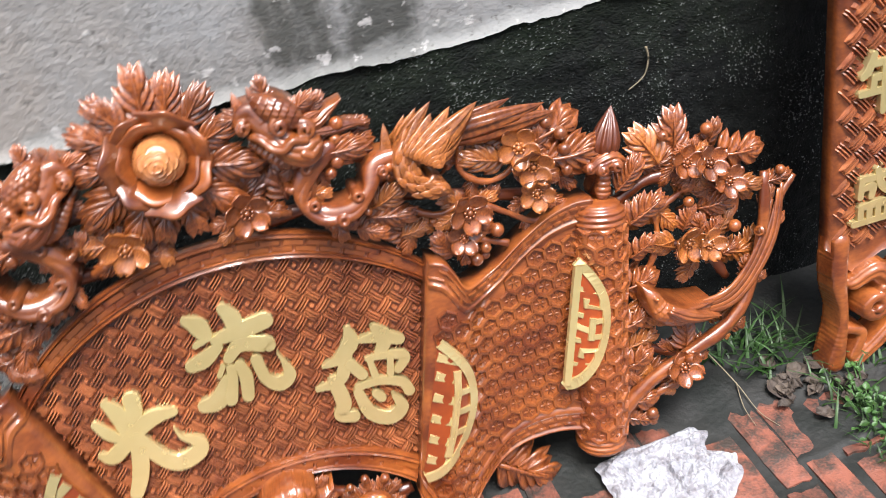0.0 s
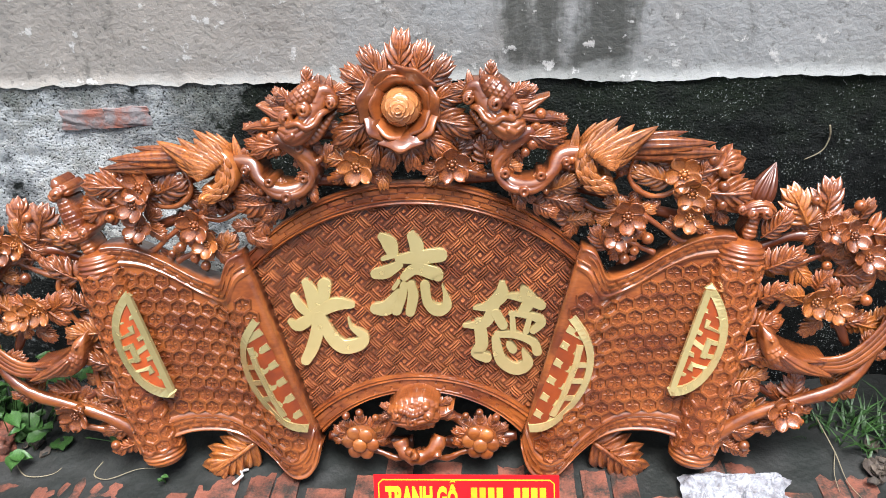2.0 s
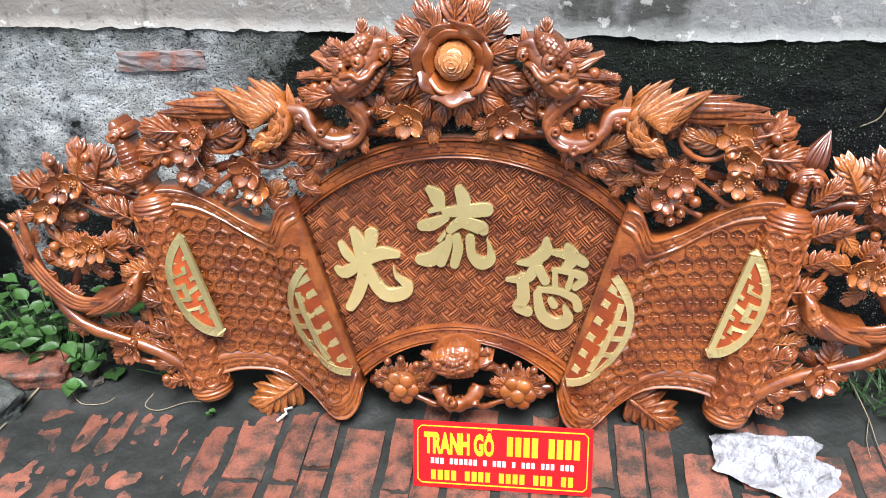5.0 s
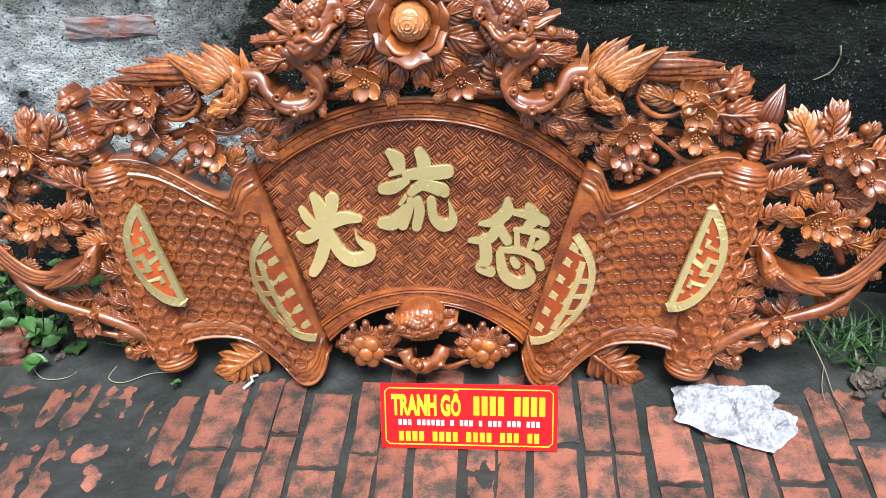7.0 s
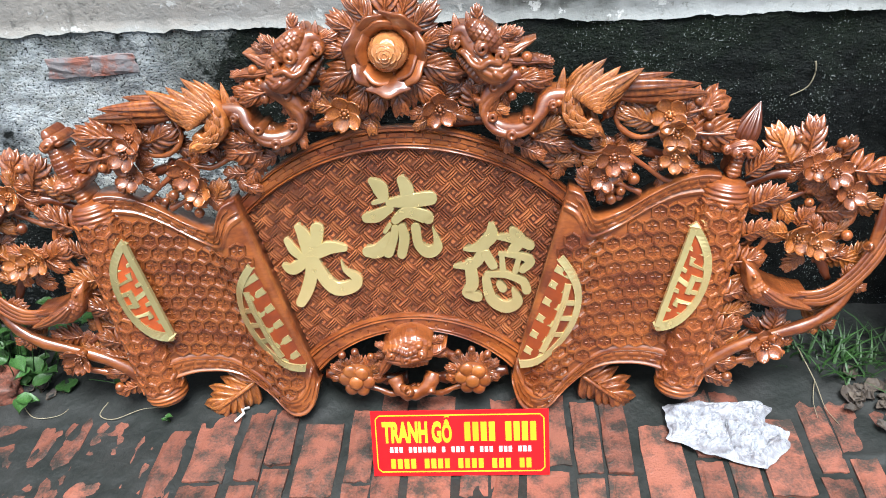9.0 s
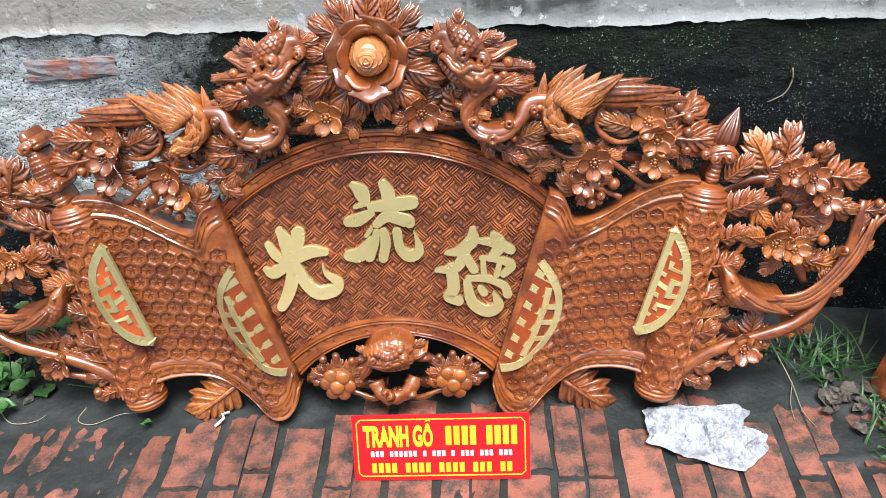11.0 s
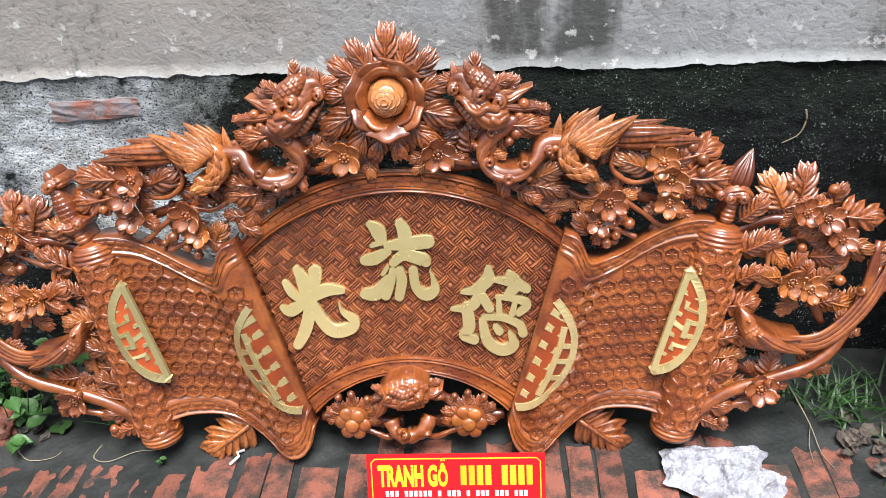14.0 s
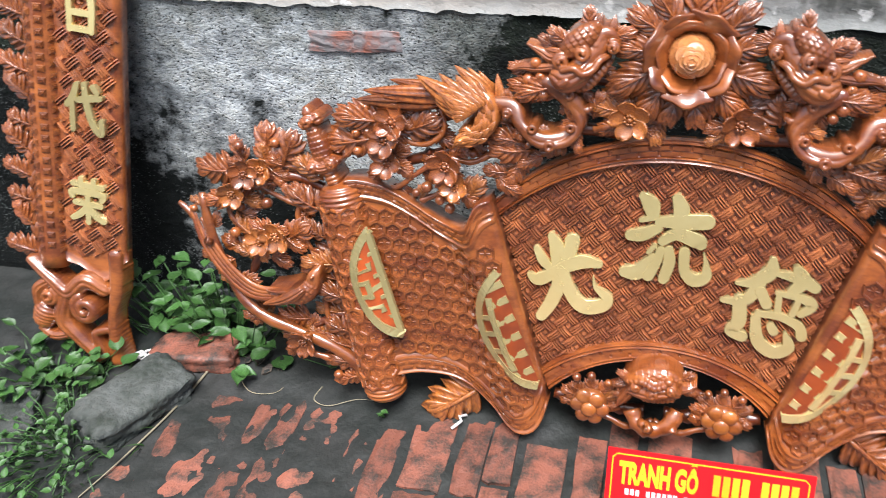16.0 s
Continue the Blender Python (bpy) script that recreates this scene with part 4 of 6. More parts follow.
RING = [(0.242, 0.757, 0.05), (0.2, 0.73, 0.05), (0.18, 0.694, 0.05), (0.204, 0.66, 0.055), (0.248, 0.655, 0.06), (0.284, 0.678, 0.055), (0.305, 0.707, 0.05), (0.347, 0.713, 0.045)]
TWIGS = [[(0.451, 0.7, 0.03), (0.438, 0.656, 0.035), (0.469, 0.625, 0.035), (0.509, 0.623, 0.03), (0.542, 0.645, 0.03)], [(0.34, 0.614, 0.02), (0.385, 0.591, 0.03), (0.442, 0.595, 0.03), (0.5, 0.557, 0.03), (0.549, 0.522, 0.02), (0.608, 0.529, 0.01)], [(0.49, 0.503, 0.03), (0.455, 0.52, 0.03), (0.42, 0.536, 0.03), (0.375, 0.558, 0.02)], [(0.044, 0.677, 0.02), (0.037, 0.72, 0.03), (0.003, 0.727, 0.03)], [(0.158, 0.667, 0.02), (0.131, 0.677, 0.03), (0.097, 0.692, 0.03)], [(0.723, 0.464, 0.03), (0.764, 0.479, 0.04), (0.822, 0.498, 0.03), (0.87, 0.527, 0.03)], [(0.916, 0.471, 0.03), (0.915, 0.433, 0.03), (0.879, 0.397, 0.03), (0.835, 0.372, 0.03)]]
SWEEP = [(0.61, 0.076, 0.03), (0.685, 0.138, 0.04), (0.766, 0.174, 0.045), (0.859, 0.206, 0.045), (0.915, 0.256, 0.04), (0.946, 0.335, 0.04), (0.965, 0.411, 0.04), (0.975, 0.483, 0.035)]
TIP = [(0.953, 0.31, 0.03), (0.987, 0.368, 0.03), (1.01, 0.422, 0.025), (1.043, 0.451, 0.02)]
BERRIES = [(0.265, 0.791, 0.05), (0.256, 0.767, 0.05), (0.231, 0.744, 0.05), (0.25, 0.734, 0.05), (0.278, 0.759, 0.04), (0.593, 0.691, 0.04), (0.613, 0.668, 0.045), (0.614, 0.64, 0.045), (0.614, 0.602, 0.04), (0.474, 0.537, 0.04), (0.449, 0.51, 0.035), (0.43, 0.492, 0.03), (0.791, 0.607, 0.04), (0.873, 0.595, 0.04), (0.822, 0.474, 0.04), (0.657, 0.633, 0.03), (0.904, 0.4, 0.04), (0.689, 0.073, 0.04)]


def relief(name, strokes, mat, s=1, step=0.0014, floor=0.0):
    """A carved mass: rounded strokes (u, v, radius, height) united from the front, with a cut pattern on each; s mirrors it."""
    samples = []
    for pts, cut in strokes:
        n = 12 * (len(pts) - 1)
        line = np.array([spline(pts, i / n) for i in range(n + 1)])
        run = np.concatenate([[0], np.cumsum(np.hypot(*np.diff(line[:, :2], axis=0).T))])
        way = np.gradient(line[:, :2], axis=0)
        way /= np.maximum(np.hypot(way[:, 0], way[:, 1]), 1e-6)[:, None]
        samples.append((line, run, way, cut))
    low = np.min([np.min(q[0][:, :2] - q[0][:, 2:3], axis=0) for q in samples], axis=0) - step * 2
    high = np.max([np.max(q[0][:, :2] + q[0][:, 2:3], axis=0) for q in samples], axis=0) + step * 2
    nx, ny = (int(k) for k in (high - low) / step)
    gu, gv = np.meshgrid(low[0] + step * np.arange(nx), low[1] + step * np.arange(ny), indexing="ij")
    best = np.full(gu.shape, -1.0)
    for line, run, way, cut in samples:
        du, dv = gu[..., None] - line[:, 0], gv[..., None] - line[:, 1]
        room = line[:, 2] ** 2 - du * du - dv * dv
        h = np.where(room > 0, line[:, 3] + 0.85 * (np.sqrt(np.maximum(room, 0)) - line[:, 2]), -1.0)
        k = np.argmax(h, axis=2)
        top = np.take_along_axis(h, k[..., None], 2)[..., 0]
        du, dv = np.take_along_axis(du, k[..., None], 2)[..., 0], np.take_along_axis(dv, k[..., None], 2)[..., 0]
        across, length = du * -way[k, 1] + dv * way[k, 0], run[k] + du * way[k, 0] + dv * way[k, 1]
        if cut == "lines":
            top = np.where(top > -0.5, top + 0.0030 * np.abs(np.sin(across / line[k, 2] * 5.0)), top)
        elif cut == "rings":
            top = np.where(top > -0.5, top + 0.0028 * np.abs(np.sin(length * 330)), top)
        elif cut == "scales":
            p, q = length / 0.0105, across / 0.0092
            odd = np.floor(p) % 2 * 0.5
            x, y = (q + odd) % 1.0 - 0.5, p % 1.0
            top = np.where(top > -0.5, top + 0.0030 * (y * np.maximum(0, 1 - 3.2 * x * x)) - 0.001, top)
        best = np.maximum(best, top)
    solid_ = best > -0.5
    near = solid_.copy()
    near[1:, :] |= solid_[:-1, :]
    near[:-1, :] |= solid_[1:, :]
    near[:, 1:] |= near[:, :-1].copy()
    near[:, :-1] |= near[:, 1:].copy()
    index = np.full(gu.shape, -1)
    index[near] = np.arange(near.sum())
    hh = np.where(solid_, best, floor)
    verts = [(s * float(a), float(c), float(d)) for a, c, d in zip(gu[near], gv[near], hh[near])]
    count = len(verts)
    verts += [(x, y, floor - 0.004) for x, y, _ in verts]
    faces = []
    for i in range(nx - 1):
        for j in range(ny - 1):
            f = [int(index[i, j]), int(index[i + 1, j]), int(index[i + 1, j + 1]), int(index[i, j + 1])]
            if min(f) >= 0 and solid_[i : i + 2, j : j + 2].any():
                f = f if s > 0 else f[::-1]
                faces += [f, [q + count for q in f[::-1]]]
    return mesh(name, verts, faces, mat)


def curl(cu, cv, r, w, n, sign=1, start=0.0, turns=1.4):
    """A stroke that winds inwards, for reliefs."""
    return [(cu + r * (1 - 0.72 * t / 12) * math.cos(start + sign * turns * 2 * math.pi * t / 12), cv + r * (1 - 0.72 * t / 12) * math.sin(start + sign * turns * 2 * math.pi * t / 12), w * (1 - 0.3 * t / 12), n + 0.0006 * t) for t in range(13)]


def vane(me, parent, s, u0, v0, u1, v1, n, wide=1.0, tilt=0.03, name="feather"):
    """A feather or fin from its root to its tip."""
    part(name, me, parent, lay(s * u0, v0, n, math.atan2(v1 - v0, s * (u1 - u0)), math.hypot(u1 - u0, v1 - v0), tilt, wide))


def phoenix(s):
    """A bird in flight, head bent down, with a raised wing of layered feathers and long tail feathers."""
    body = [(0.385, 0.738, 0.013, 0.055), (0.358, 0.716, 0.022, 0.074), (0.350, 0.688, 0.022, 0.082), (0.360, 0.666, 0.018, 0.086), (0.378, 0.655, 0.016, 0.090), (0.396, 0.649, 0.011, 0.088), (0.404, 0.642, 0.005, 0.082), (0.412, 0.632, 0.002, 0.074)]
    comb = [(0.376, 0.668, 0.004, 0.088), (0.388, 0.672, 0.006, 0.084), (0.396, 0.666, 0.004, 0.080)]
    bird = part("bird", relief("bird", [(body, "lines"), (comb, "lines"), ([(0.394, 0.652, 0.0035, 0.098), (0.395, 0.652, 0.0035, 0.098)], "")], WOOD_LIGHT, s), panel, label="carved flying bird with fanned wings")
    tips = ((0.366, 0.756), (0.386, 0.765), (0.409, 0.767), (0.440, 0.769), (0.483, 0.764), (0.463, 0.738), (0.447, 0.717), (0.431, 0.700), (0.412, 0.688))
    for layer, (reach, n, wide) in enumerate(((1.0, 0.060, 1.15), (0.72, 0.069, 1.35), (0.50, 0.078, 1.6), (0.32, 0.086, 1.9))):
        for i, (u, v) in enumerate(tips[: len(tips) - (layer > 2)]):
            if layer % 2:
                u, v = (u + tips[min(i + 1, 8)][0]) / 2, (v + tips[min(i + 1, 8)][1]) / 2
            u0, v0 = 0.352 + 0.0055 * i, 0.716 - 0.0035 * i
            length = math.hypot(u - u0, v - v0)
            vane(PLUME, bird, s, u0, v0, u0 + (u - u0) * reach, v0 + (v - v0) * reach, n + 0.0018 * i, wide * (1.1 if length < 0.08 else 0.85), 0.02)
    for k in range(1, 9):
        u, v, r, n = spline(body, 0.14 + 0.075 * k)
        q = spline(body, 0.10 + 0.075 * k)
        a = math.atan2(q[1] - v, q[0] - u)
        for off in (-0.62, 0.0, 0.62) if k % 2 else (-0.35, 0.35):
            cu, cv = u - math.sin(a) * r * off, v + math.cos(a) * r * off
            vane(PLUME, bird, s, cu, cv, cu + 0.024 * math.cos(a + 0.3 * off), cv + 0.024 * math.sin(a + 0.3 * off), n + 0.001 - 0.010 * off * off, 1.5, 0.05)
    # the far wing and crest plumes behind
    for u0, v0, u1, v1, n in ((0.350, 0.728, 0.416, 0.780, 0.042), (0.348, 0.722, 0.404, 0.764, 0.046), (0.345, 0.730, 0.392, 0.776, 0.038), (0.344, 0.734, 0.372, 0.770, 0.034), (0.326, 0.704, 0.336, 0.768, 0.040), (0.322, 0.700, 0.326, 0.744, 0.044)):
        vane(PLUME, bird, s, u0, v0, u1, v1, n, 0.9)
    for u0, v0, u1, v1, n in ((0.41, 0.728, 0.543, 0.748, 0.040), (0.41, 0.722, 0.596, 0.726, 0.045), (0.42, 0.716, 0.616, 0.706, 0.042)):
        vane(BLADE, bird, s, u0, v0, u1, v1, n, 1.05, 0.0)


def small_bird(s):
    """A perched bird looking up, with scaled breast, folded wing and a sweeping tail."""
    head = [(0.702, 0.354, 0.0018, 0.062), (0.707, 0.345, 0.006, 0.068), (0.716, 0.330, 0.014, 0.078), (0.722, 0.312, 0.017, 0.080)]
    body = [(0.720, 0.318, 0.015, 0.078), (0.730, 0.297, 0.021, 0.084), (0.752, 0.281, 0.023, 0.084), (0.785, 0.272, 0.018, 0.076), (0.822, 0.268, 0.009, 0.062)]
    wing = [(0.742, 0.300, 0.010, 0.092), (0.765, 0.283, 0.014, 0.093), (0.795, 0.266, 0.010, 0.085), (0.842, 0.246, 0.002, 0.066)]
    eye = [(0.716, 0.332, 0.0034, 0.087), (0.717, 0.332, 0.0034, 0.087)]
    bird = part("bird", relief("bird", [(head, ""), (body, "scales"), (wing, "lines"), (eye, ""), ([(0.758, 0.296, 0.006, 0.088), (0.80, 0.284, 0.004, 0.078), (0.832, 0.279, 0.002, 0.066)], "")], WOOD, s), panel, label="carved perched bird with a long tail")
    for k in range(4):
        o = 0.0085 * k
        tail = [(s * 0.800, 0.278 - o * 0.6, 0.056), (s * (0.865 + o * 0.3), 0.280 - o, 0.052), (s * (0.915 + o * 0.6), 0.317 - o * 0.9, 0.05), (s * (0.955 + o), 0.372 - o * 0.4, 0.046), (s * (0.985 + o * 0.9), 0.425 + o * (1 if k > 1 else -1), 0.036)]
        line = [spline(tail, i / 18) for i in range(19)]
        part("tail_feather", Build().tube(line, [0.0085 * (1 - 0.55 * i / 18) for i in range(19)], 8, 0.6).done("tail_feather", WOOD), bird)


def dragon_head(s):
    """A crested beast's head with a scaly crown, curled brows, a striped muzzle and flame fins blown outwards."""
    strokes = [
        ([(0.148, 0.846, 0.014, 0.066), (0.160, 0.822, 0.019, 0.076), (0.176, 0.800, 0.021, 0.082), (0.190, 0.782, 0.022, 0.086)], ""),
        ([(0.172, 0.796, 0.014, 0.080), (0.186, 0.780, 0.021, 0.090), (0.206, 0.770, 0.025, 0.091), (0.222, 0.774, 0.016, 0.084)], "lines"),
        ([(0.164, 0.858, 0.013, 0.074), (0.178, 0.846, 0.020, 0.088), (0.196, 0.830, 0.021, 0.088), (0.210, 0.815, 0.013, 0.076)], "scales"),
        ([(0.126, 0.832, 0.009, 0.060), (0.138, 0.846, 0.013, 0.066), (0.152, 0.845, 0.014, 0.070), (0.160, 0.828, 0.010, 0.076)], ""),
        ([(0.136, 0.812, 0.005, 0.068), (0.150, 0.806, 0.006, 0.084), (0.162, 0.790, 0.006, 0.092), (0.178, 0.784, 0.006, 0.099), (0.194, 0.793, 0.006, 0.099), (0.213, 0.788, 0.005, 0.094)], ""),
        ([(0.136, 0.798, 0.006, 0.056), (0.154, 0.778, 0.010, 0.064), (0.172, 0.760, 0.012, 0.066), (0.192, 0.750, 0.008, 0.062)], "rings"),
        ([(0.205, 0.770, 0.006, 0.097), (0.215, 0.764, 0.006, 0.096)], ""),
        (curl(0.182, 0.817, 0.013, 0.0055, 0.088, 1, 0.5), ""),
        (curl(0.217, 0.801, 0.013, 0.006, 0.082, -1, 2.2), ""),
        (curl(0.131, 0.826, 0.010, 0.0045, 0.072, 1, 1.2), ""),
        ([(0.213, 0.808, 0.010, 0.070), (0.236, 0.803, 0.010, 0.064), (0.258, 0.812, 0.007, 0.054), (0.282, 0.823, 0.002, 0.044)], "lines"),
        ([(0.222, 0.790, 0.007, 0.066), (0.258, 0.783, 0.008, 0.056), (0.288, 0.781, 0.006, 0.046), (0.314, 0.776, 0.002, 0.040)], "lines"),
        ([(0.196, 0.752, 0.012, 0.060), (0.200, 0.720, 0.014, 0.056), (0.190, 0.695, 0.014, 0.054)], "lines"),
    ]
    head = part("beast_head", relief("beast_head", strokes, WOOD, s), panel, label="carved scaly beast head with flame fins")
    for u0, v0, u1, v1, n, k in ((0.174, 0.852, 0.174, 0.897, 0.056, 2), (0.202, 0.826, 0.246, 0.852, 0.052, 0), (0.214, 0.756, 0.306, 0.738, 0.046, 1), (0.150, 0.838, 0.090, 0.848, 0.044, 1), (0.160, 0.790, 0.120, 0.772, 0.034, 0), (0.190, 0.752, 0.160, 0.722, 0.030, 2), (0.225, 0.812, 0.262, 0.842, 0.036, 1), (0.170, 0.752, 0.206, 0.728, 0.030, 0)):
        vane(ACANTHUS[k], head, s, u0, v0, u1, v1, n, 0.95, 0.05, "fin")
    for u0, v0, u1, v1, n in ((0.136, 0.842, 0.131, 0.880, 0.056), (0.160, 0.852, 0.154, 0.882, 0.050), (0.214, 0.812, 0.250, 0.818, 0.060)):
        vane(FLAME, head, s, u0, v0, u1, v1, n, 1.0, 0.05, "fin")


def rose():
    """The large open rose at the top, in a ring of saw-edged leaves."""
    # the ball's dark colour paints the shade inside the cup
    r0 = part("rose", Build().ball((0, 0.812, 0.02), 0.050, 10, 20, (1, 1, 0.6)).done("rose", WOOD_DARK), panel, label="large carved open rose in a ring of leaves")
    def cup(a0, span, r_low, r_high, n_low, n_high, lobe, mat=WOOD, ruffle=0.003):
        c = Build()

        def at(a, k, out=0.0):
            th = a0 + span * (a - 0.5)
            rise = n_low + (n_high - n_low) * k * (0.75 + 0.25 * math.sin(math.pi * a)) + lobe * k * math.cos((a - 0.5) * 9)
            r = r_low + (r_high - r_low) * k ** 2.0 + out + ruffle * k * math.cos((a - 0.5) * 12)
            return (r * math.cos(th), 0.812 + r * math.sin(th), rise - 0.3 * out)

        c.grid(lambda a, k: at(a, k), 18, 8)
        m = len(c.v)
        c.grid(lambda a, k: at(a, k, 0.0045), 18, 8)
        c.f = [f if max(f) < m else f[::-1] for f in c.f]
        top = [i * 9 + 8 for i in range(19)]
        c.f += [[top[i], top[i + 1], top[i + 1] + m, top[i] + m] for i in range(18)]
        return c.done("petal", mat)

    for i in range(7):
        part("petal", cup(i * 0.898 + 0.2, 1.16, 0.040, 0.073 + 0.004 * (i % 2), 0.026, 0.074 + 0.008 * (i % 2), 0.003, ruffle=0.0022), r0)
    for i in range(5):
        part("petal", cup(i * 1.257 + 0.5, 1.5, 0.038, 0.056 + 0.003 * (i % 2), 0.026, 0.066 + 0.004 * (i % 2), 0.002, ruffle=0.0015), r0)
    rings = (0.95, 0.74, 0.54, 0.36, 0.18)

    def rosette(a, c):
        th = 2 * math.pi * a
        z = 0.044 + 0.052 * math.sqrt(max(0.0, 1 - 0.97 * c * c))
        for k, edge in enumerate(rings):
            lip = edge * (0.80 + 0.20 * abs(math.sin(th * (2.5 if k < 3 else 1.5) + 1.3 * k)) ** 0.6)
            z -= 0.0032 * min(1.0, max(0.0, (c - lip) / 0.03))
            z += 0.0022 * math.exp(-((c - lip + 0.02) / 0.04) ** 2)
        return (0.040 * c * math.cos(th), 0.812 + 0.040 * c * math.sin(th), z)

    part("bud", Build().grid(rosette, 120, 60).done("bud", WOOD_PALE), r0, label="pale carved rosette in the cup of the rose")
    for deg, length, wide in ((90, 0.118, 1.0), (62, 0.108, 1.0), (118, 0.108, 1.0), (38, 0.108, 1.0), (142, 0.108, 1.0), (8, 0.105, 1.0), (172, 0.105, 1.0), (-22, 0.128, 1.05), (202, 0.128, 1.05), (-52, 0.115, 1.1), (232, 0.115, 1.1), (-78, 0.10, 1.1), (258, 0.10, 1.1)):
        a = radians(deg)
        part("leaf", ACANTHUS[1 - (abs(deg) % 3 == 0)], panel, lay(0.036 * math.cos(a), 0.812 + 0.036 * math.sin(a), 0.032, a, length * 0.94, 0.10, wide * 0.95), "saw-edged leaf round the rose")


def brush_finial():
    """A ribbed bud on a collar of curls above the roll."""
    b = Build()
    b.tube([(0.668, 0.540, 0.032), (0.672, 0.56, 0.034), (0.676, 0.578, 0.036), (0.679, 0.590, 0.036)], [0.020, 0.013, 0.012, 0.022], 16)
    line = [(0.681, 0.600, 0.036), (0.687, 0.622, 0.038), (0.698, 0.650, 0.036), (0.713, 0.682, 0.03)]
    axis = [spline(line, i / 14) for i in range(15)]
    radii = [spline([(0.016,), (0.023,), (0.017,), (0.0008,)], i / 14)[0] for i in range(15)]
    def rib(a, c):
        o, r = axis[int(round(c * 14))], radii[int(round(c * 14))]
        r *= 1.0 + 0.09 * math.cos(12 * 2 * math.pi * a)
        return (o[0] + r * math.cos(2 * math.pi * a), o[1] - 0.3 * r * math.cos(2 * math.pi * a), o[2] + r * math.sin(2 * math.pi * a))

    b.grid(rib, 72, 14)
    tip = part("finial", b.done("finial", WOOD_DARK), panel, label="carved ribbed brush tip above the scroll roll")
    collar = [
        ([(0.650, 0.590, 0.008, 0.054), (0.668, 0.600, 0.013, 0.062), (0.690, 0.602, 0.013, 0.062), (0.708, 0.590, 0.008, 0.054)], "lines"),
        (curl(0.668, 0.588, 0.010, 0.0045, 0.066, 1, 0.5), ""), (curl(0.692, 0.588, 0.010, 0.0045, 0.066, -1, 2.6), ""), (curl(0.650, 0.594, 0.008, 0.004, 0.056, 1, 0.5), ""),
        ([(0.668, 0.545, 0.015, 0.052), (0.673, 0.566, 0.012, 0.052), (0.678, 0.585, 0.014, 0.054)], "rings"),
    ]
    part("collar", relief("collar", collar, WOOD), tip, label="carved collar of curls")


def hilt_finial():
    strokes = [
        ([(-0.668, 0.540, 0.016, 0.056), (-0.678, 0.566, 0.012, 0.056)], "rings"),
        ([(-0.684, 0.580, 0.018, 0.062), (-0.692, 0.606, 0.020, 0.064), (-0.702, 0.640, 0.015, 0.060)], "scales"),
        ([(-0.708, 0.574, 0.010, 0.062), (-0.690, 0.566, 0.011, 0.066), (-0.668, 0.572, 0.011, 0.064), (-0.656, 0.582, 0.008, 0.058)], "lines"),
        (curl(-0.704, 0.566, 0.010, 0.0045, 0.068, 1, 0.4), ""), (curl(-0.664, 0.578, 0.010, 0.0045, 0.068, -1, 2.6), ""),
        ([(-0.720, 0.652, 0.011, 0.060), (-0.716, 0.656, 0.012, 0.061)], "rings"),
        ([(-0.690, 0.664, 0.011, 0.060), (-0.692, 0.668, 0.012, 0.061)], "rings"),
        ([(-0.709, 0.676, 0.012, 0.062), (-0.711, 0.682, 0.009, 0.060)], ""),
        (curl(-0.706, 0.660, 0.010, 0.0045, 0.068, 1, 0.4), ""),
    ]
    part("finial", relief("finial", strokes, WOOD), panel, label="carved sword hilt above the scroll roll")


def gnarled(s):
    """The knotted limb that bends below the beast's head."""
    rnd = random.Random(21)
    strokes = [([(u, v, 0.0150 + 0.004 * math.sin(2.3 * k), n + 0.014 + 0.004 * math.sin(1.7 * k)) for k, (u, v, n) in enumerate(RING)], ""), ([(u + 0.004 * math.sin(3 * k), v - 0.007, 0.008, n + 0.018) for k, (u, v, n) in enumerate(RING[1:6])], "")]
    for k, t in enumerate((0.12, 0.36, 0.52, 0.66, 0.88)):
        u, v, n = spline(RING, t)
        q = spline(RING, min(1, t + 0.02))
        side = (1 if k % 2 else -1) * rnd.uniform(0.006, 0.013)
        d = math.hypot(q[0] - u, q[1] - v)
        cu, cv, r = u - (q[1] - v) / d * side, v + (q[0] - u) / d * side, rnd.uniform(0.0042, 0.0072)
        strokes.append(([(cu + r * math.cos(a * math.pi / 4), cv + r * math.sin(a * math.pi / 4), 0.0038, n + 0.022) for a in range(9)], ""))
    for u0, v0, u1, v1 in ((0.19, 0.70, 0.165, 0.715), (0.225, 0.655, 0.215, 0.632), (0.30, 0.70, 0.318, 0.688), (0.26, 0.66, 0.275, 0.640)):
        strokes.append(([(u0, v0, 0.009, 0.062), ((u0 + u1) / 2, (v0 + v1) / 2, 0.007, 0.060), (u1, v1, 0.006, 0.058)], "rings"))
    part("branch", relief("branch", strokes, WOOD, s), panel, label="gnarled limb with hollow knots")


